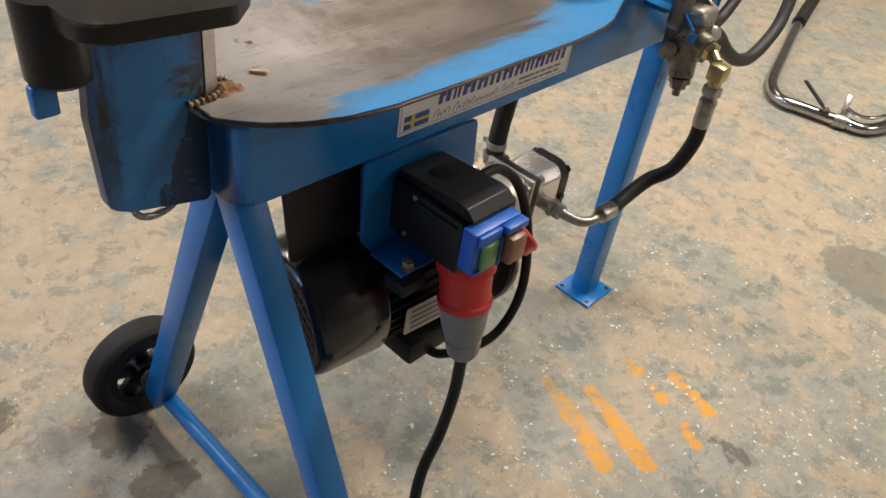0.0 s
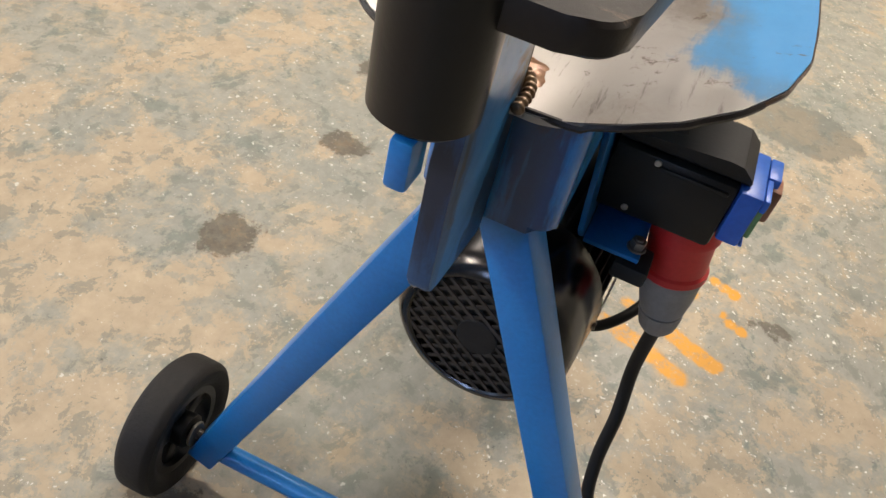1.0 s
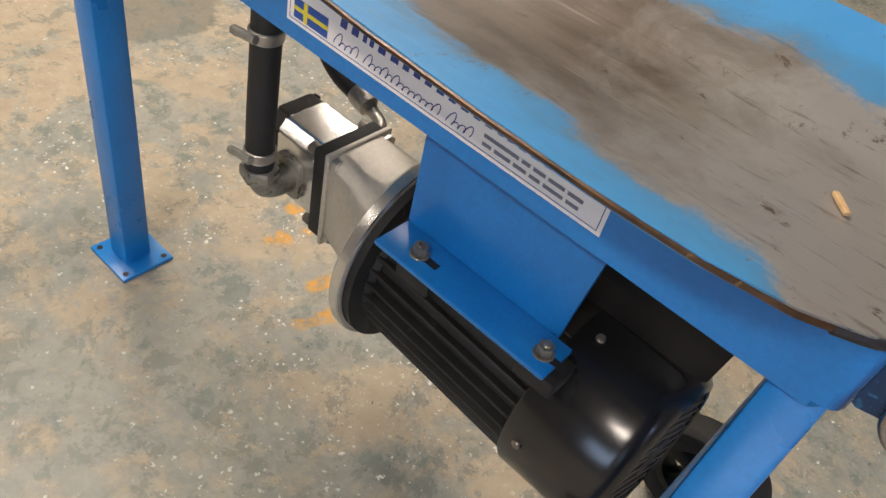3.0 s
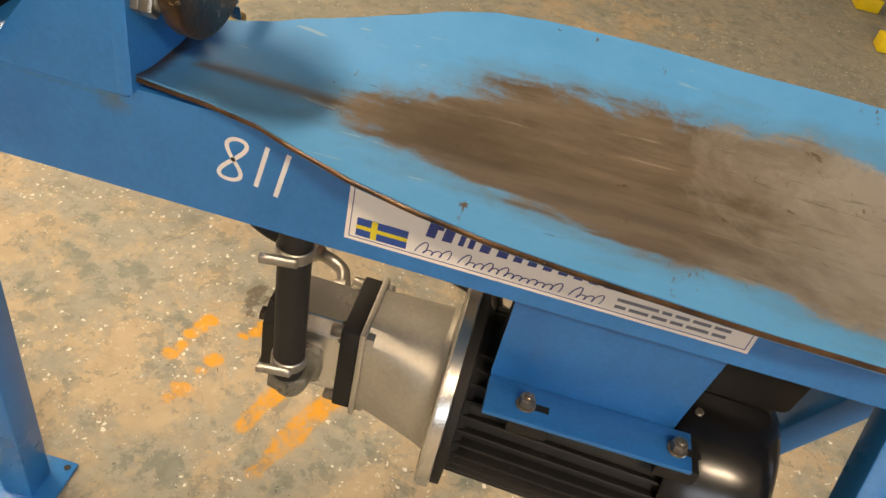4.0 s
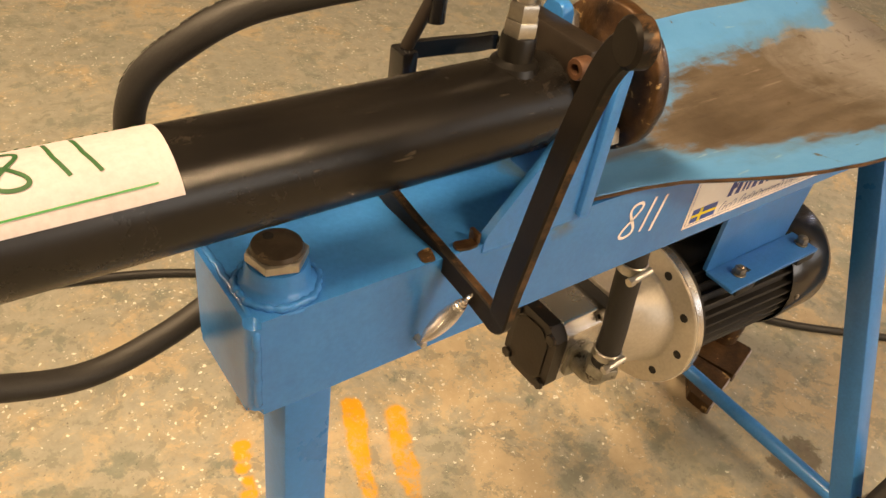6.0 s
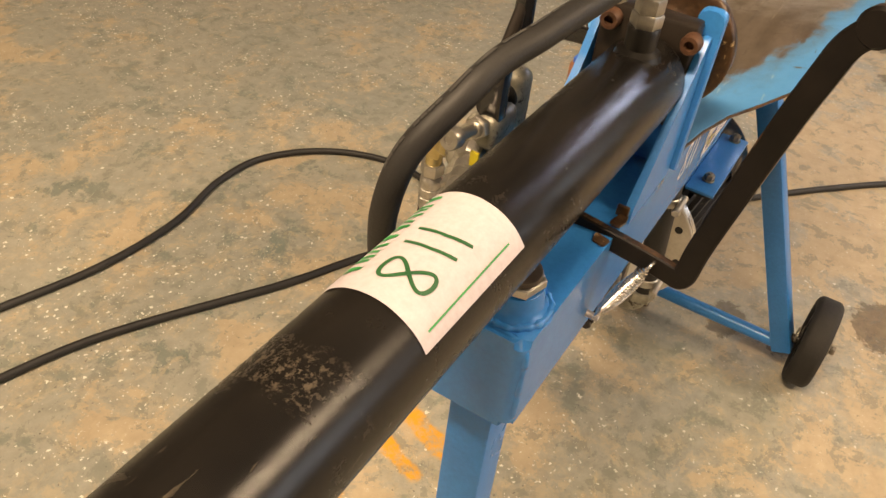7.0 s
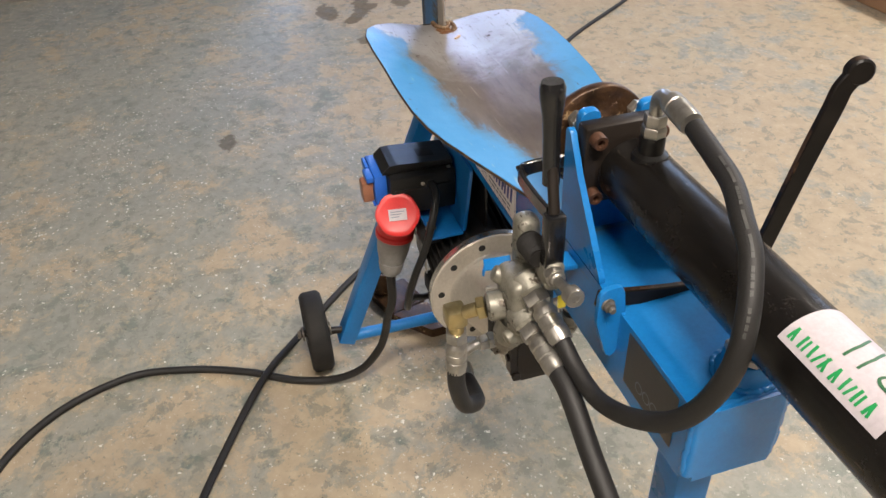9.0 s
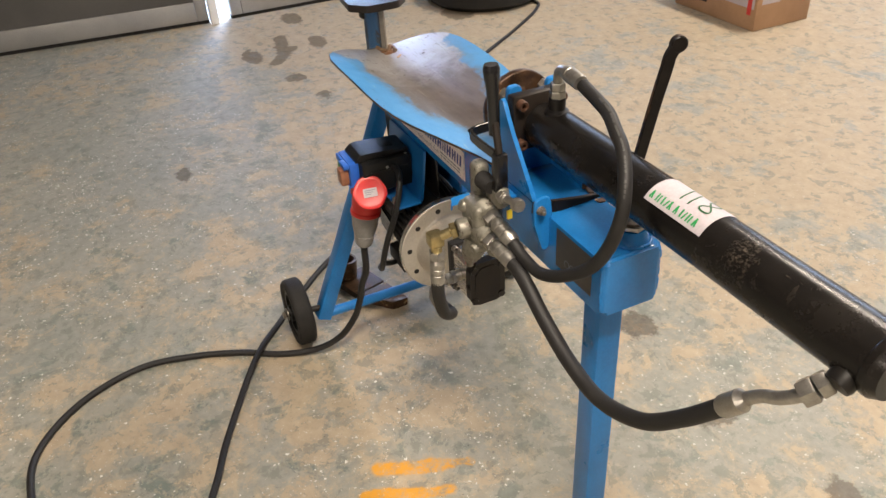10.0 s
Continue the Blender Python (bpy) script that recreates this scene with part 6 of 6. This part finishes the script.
hexnut((0.5065, -0.088, 0.412), (-0.03, 1, 0.02), 0.024, 0.009, pf)
rod((0.5062, -0.080, 0.412), (0.506, -0.0678, 0.412), 0.0105, 0.001, 18, pf)
part("pump_fitting", pf, zinc, h3, "zinc-plated bent fitting")

# safety handle: flat bar that pivots on the tab, runs under the cylinder and bends up
tab = rounded([(-0.0737, 0.7190), (-0.0490, 0.7220), (-0.0450, 0.6915), (-0.0455, 0.657), (-0.0515, 0.631), (-0.0600, 0.632), (-0.0745, 0.680)], [0.009, 0.009, 0.02, 0.02, 0.005, 0.006, 0.02])
pt = part("pivot_tab", plate(tab, 0.7786, 0.7846, "yz", 0.001), blue, splitter, "blue tapered tab that carries the handle")
pb_ = rod((0.7848, -0.0650, 0.7030), (0.7868, -0.0650, 0.7030), 0.0070, 0.0005, 20)
hexnut((0.7869, -0.0650, 0.7030), (1, 0, 0), 0.0105, 0.005, pb_)
rod((0.7925, -0.0650, 0.7030), (0.7965, -0.0650, 0.7030), 0.0034, 0.0005, 12, pb_)
part("pivot_bolt", pb_, old_zinc, pt)
part("tab_weld", tube([(0.7858, -0.0470, 0.6875 - 0.006 * k) for k in range(8)], 0.0024, 8, 2, wave=0.2, beads=9), beam_paint, pt, "painted weld", 70)
NF, NR = (1, 0.0, 0), (1, -0.22, 0)
hb = strap([((0.7738, -0.070, 0.7025), NF), ((0.7725, 0.0, 0.6895), NF), ((0.7695, 0.045, 0.6815), NF), ((0.7670, 0.080, 0.6750), NF), ((0.7662, 0.098, 0.6712), NF), ((0.7660, 0.1035, 0.6700), NF),
            ((0.7662, 0.1072, 0.6745), NF), ((0.7670, 0.1090, 0.683), (1, -0.03, 0)), ((0.7685, 0.1130, 0.715), (1, -0.08, 0)), ((0.7745, 0.132, 0.82), (1, -0.18, 0)), ((0.777, 0.1425, 0.868), NR), ((0.7765, 0.147, 0.885), NR), ((0.7775, 0.153, 0.895), NR), ((0.7775, 0.160, 0.901), NR)], 0.0185, 0.0078)
handle = part("safety_handle", hb, handle_mat, splitter, "bent black flat-bar handle rubbed brown at its edges")
part("grip_end", rod((0.7717, 0.1605, 0.9015), (0.7833, 0.1570, 0.9015), 0.0125, 0.002, 24), handle_mat, handle)
sc = []
P0, P1 = Vector((0.7745, 0.0840, 0.6815)), Vector((0.789, 0.0525, 0.6105))
_, u_, w_ = basis(P1 - P0)
for i in range(420):
    t = i / 419
    a = t * 30 * 2 * math.pi
    r = 0.0006 + 0.0055 * max(math.sin(math.pi * min(max((t - 0.10) / 0.80, 0), 1)), 0) ** 0.6
    sc.append(P0.lerp(P1, t) + (u_ * math.cos(a) + w_ * math.sin(a)) * r)
part("return_spring", tube(sc, 0.0011, 6, 1), machined, splitter, "thin bright return spring")
part("spring_pin", rod((0.787, BY1 - 0.001, 0.613), (0.787, 0.058, 0.613), 0.003, 0.0006, 12), zinc, splitter)
lug = plate(rounded([(0.7405, 0.0405), (0.7590, 0.0370), (0.7610, 0.0460), (0.7500, 0.0485), (0.7410, 0.0475)], 0.0025), ZT + 0.0005, ZT + 0.0030, "xy", 0.0008)
box(0.7395, 0.7432, 0.0360, 0.0465, ZT + 0.0005, ZT + 0.0105, 0.001, lug)
part("catch_lug", lug, rusty, splitter, "small ragged rusty catch")
part("rusty_stop", plate(rounded([(0.7760, 0.0330), (0.7880, 0.0350), (0.7900, 0.0455), (0.7800, 0.0475)], 0.002), ZT + 0.0005, ZT + 0.0020, "xy", 0.0005), rusty, splitter, "small rusty weld scrap")

# ---------------------------------------------------------------- power cable
cable = thing("power_cable", (0.1, -0.6, 0), "black rubber power cable looped over the floor, plugged into the splitter", "cable")
PB, PD = I0 + ID * 0.0695, ID
plug = part("plug", lathe(PB, PD, [(0, 0), (0.001, 0.0300), (0.006, 0.0305), (0.010, 0.0290), (0.030, 0.0270), (0.050, 0.0225), (0.0505, 0.0212), (0.0520, 0.0212), (0.0525, 0.0225), (0.066, 0.0205), (0.074, 0.0185), (0.079, 0.0150), (0.080, 0)], 40), grey_plastic, cable, "grey three-phase plug")
for k in range(10):
    a_ = k * 0.6283
    _, pu_, pw_ = basis(PD)
    rr_ = pu_ * math.cos(a_) + pw_ * math.sin(a_)
    part("grip_rib", bar(PB + PD * 0.054 + rr_ * 0.0218, PB + PD * 0.072 + rr_ * 0.0188, 0.0025, 0.0016, rr_, 0.0004), grey_plastic, plug)
E_ = PB + PD * 0.078
run = [E_, Vector((0.233, -0.171, 0.290)), Vector((0.209, -0.178, 0.234)), Vector((0.184, -0.180, 0.177)), Vector((0.165, -0.194, 0.115)), Vector((0.147, -0.232, 0.055)), Vector((0.120, -0.29, 0.018)), Vector((0.085, -0.37, 0.0085)), (0.03, -0.46, 0.0085), (-0.015, -0.57, 0.0085), (-0.036, -0.70, 0.0085), (0.022, -0.842, 0.0085), (0.14, -0.94, 0.0085),
       (0.276, -0.955, 0.0085), (0.438, -0.92, 0.0085), (0.63, -0.929, 0.0085), (0.86, -0.99, 0.0085), (1.05, -1.02, 0.0085), (1.13, -0.95, 0.0085), (1.03, -0.87, 0.0085), (0.751, -0.785, 0.0085), (0.447, -0.621, 0.0085), (0.295, -0.553, 0.0085), (0.087, -0.436, 0.021),
       (-0.036, -0.345, 0.0085), (-0.186, -0.204, 0.0085), (-0.306, -0.074, 0.0085), (-0.48, 0.065, 0.0085), (-0.72, 0.278, 0.0085), (-1.14, 0.703, 0.0085), (-1.40, 0.94, 0.0085), (-1.69, 1.315, 0.0085), (-1.90, 1.56, 0.0085), (-2.02, 1.62, 0.0085), (-2.2, 1.50, 0.0085)]
part("lead", tube(run, 0.0078, 12, 8), hose_rubber, cable)

# ---------------------------------------------------------------- loose things on the floor
cross = thing("splitting_cross", (-0.05, -0.06, 0), "rusty four-way splitting head lying on the floor", "splitting head")
part("socket", pipe((-0.128, -0.122, 0.001), (-0.126, -0.116, 0.080), 0.027, 0.020, 28), rusty, cross)
sl = rounded([(-0.152, -0.068), (-0.060, -0.040), (-0.035, -0.125), (-0.125, -0.155)], 0.004)
part("blade", plate(sl, 0.001, 0.021, "xy", 0.0015), rusty, cross)
sl = rounded([(-0.048, -0.040), (0.047, -0.012), (0.050, -0.055), (-0.028, -0.125)], 0.004)
part("blade", plate(sl, 0.001, 0.024, "xy", 0.0015), rusty, cross)
part("cut_end", bar((-0.150, -0.0665, 0.011), (-0.062, -0.0395, 0.011), 0.003, 0.018, (0, 0, 1), 0.0008), scale_grey, cross, "pale cut edge")
part("cut_end", bar((-0.046, -0.0385, 0.0125), (0.045, -0.0115, 0.0125), 0.003, 0.020, (0, 0, 1), 0.0008), scale_grey, cross, "pale cut edge")

chip = tagged(mesh_ob("wood_chip", bar((0.071, 0.018, ZT + 0.0085), (0.083, 0.006, ZT + 0.0092), 0.004, 0.0028, (0, 0, 1), 0.0008), wood), "small pale wood splinter lying on the tray", "wood chip")

tb2 = thing("bent_steel_tube", (2.2, 0.1, 0), "bent chromed steel tube with a cable clamp lying on the floor", "steel tube")
part("tube", tube([(2.86, 0.405, 0.022), (2.65, 0.347, 0.022), (2.45, 0.288, 0.022), (2.25, 0.229, 0.022), (2.155, 0.188, 0.022), (2.100, 0.132, 0.022), (2.112, 0.063, 0.022), (2.125, -0.012, 0.022), (2.14, -0.06, 0.022), (2.15, -0.108, 0.022), (2.215, -0.142, 0.022), (2.33, -0.155, 0.022), (2.5, -0.16, 0.022)], 0.0185, 18, 6), chrome, tb2)
part("grip", tube([(2.82, 0.394, 0.0255), (3.05, 0.452, 0.0255), (3.25, 0.50, 0.0255)], 0.0245, 18, 4), rubber, tb2, "grey-black rubber grip")
part("clamp", pipe((2.127, -0.028, 0.0225), (2.139, -0.064, 0.0225), 0.0225, 0.0188, 20), zinc, tb2)
part("clamp_screw", bar((2.140, -0.046, 0.044), (2.180, -0.030, 0.090), 0.018, 0.010, (0, 0, 1), 0.002), zinc, tb2)
part("trigger_lug", bar((2.118, -0.005, 0.040), (2.105, 0.004, 0.060), 0.020, 0.008, (1, 0, 0), 0.002), zinc, tb2)
part("trigger", bar((2.100, 0.004, 0.055), (2.225, 0.120, 0.060), 0.012, 0.006, (0, 0, 1), 0.001), dull_black, tb2)
part("thin_line", tube([(2.150, -0.046, 0.062), (2.150, -0.080, 0.055), (2.175, -0.115, 0.055), (2.25, -0.140, 0.055), (2.40, -0.150, 0.054)], 0.0055, 10, 5), chrome, tb2)

cb_ = thing("cardboard_box", (-1.3, 2.4, 0), "brown cardboard box with white and red shipping labels", "box")
part("carton", box(-1.60, -1.045, 2.22, 2.56, 0.001, 0.36, 0.004), cardboard, cb_)
part("label", box(-1.30, -1.06, 2.2185, 2.2196, 0.10, 0.30), paper, cb_, "white shipping label")
part("label", box(-1.0446, -1.0436, 2.25, 2.36, 0.12, 0.30), paper, cb_, "white shipping label")
part("red_strip", box(-1.10, -1.075, 2.2172, 2.2182, 0.07, 0.30), red_ink, cb_)
part("red_strip", box(-1.0434, -1.0426, 2.50, 2.53, 0.10, 0.28), red_ink, cb_)
part("print_bar", box(-1.28, -1.20, 2.2172, 2.2182, 0.14, 0.18), grey_ink, cb_)
part("dark_tape", box(-1.42, -1.37, 2.2172, 2.2192, 0.06, 0.34), dull_black, cb_)

mat_ = thing("rubber_tyre", (-2.25, 1.42, 0), "black tyre lying flat on the floor by the gate", "tyre")
part("tyre", lathe((-2.28, 1.45, 0.001), (0, 0, 1), [(0.0, 0.20), (0.0, 0.28), (0.03, 0.32), (0.10, 0.32), (0.13, 0.28), (0.13, 0.20), (0.10, 0.18), (0.03, 0.18), (0, 0.20)], 40), rubber, mat_)

yb = thing("trolley", (-0.80, -2.55, 0), "light metal trolley frame with yellow feet and a dark red bar", "trolley")
for fy in (-2.40, -2.80):
    ft = part("upright", box(-0.83, -0.77, fy - 0.03, fy + 0.03, 0.055, 0.60, 0.004), white_lacquer, yb)
    part("foot", box(-0.845, -0.755, fy - 0.04, fy + 0.04, 0.001, 0.0545, 0.005), yellow_paint, ft, "yellow foot")
part("bar", box(-0.825, -0.775, -2.768, -2.432, 0.12, 0.19, 0.006), dark_red, yb, "dark red bar")
yb2 = thing("floor_block", (0.98, -1.98, 0), "yellow painted steel block on the floor", "block")
part("block", box(0.92, 1.03, -2.04, -1.93, 0.001, 0.05, 0.006), yellow_paint, yb2)
lg_ = thing("support_stand", (-0.56, -2.83, 0), "light round stand leg with a dark rubber foot", "stand")
part("leg", rod((-0.56, -2.83, 0.03), (-0.56, -2.83, 0.7), 0.02, 0.002, 16), white_lacquer, lg_)
part("foot", rod((-0.56, -2.83, 0.001), (-0.56, -2.83, 0.03), 0.035, 0.004, 20), dull_black, lg_)
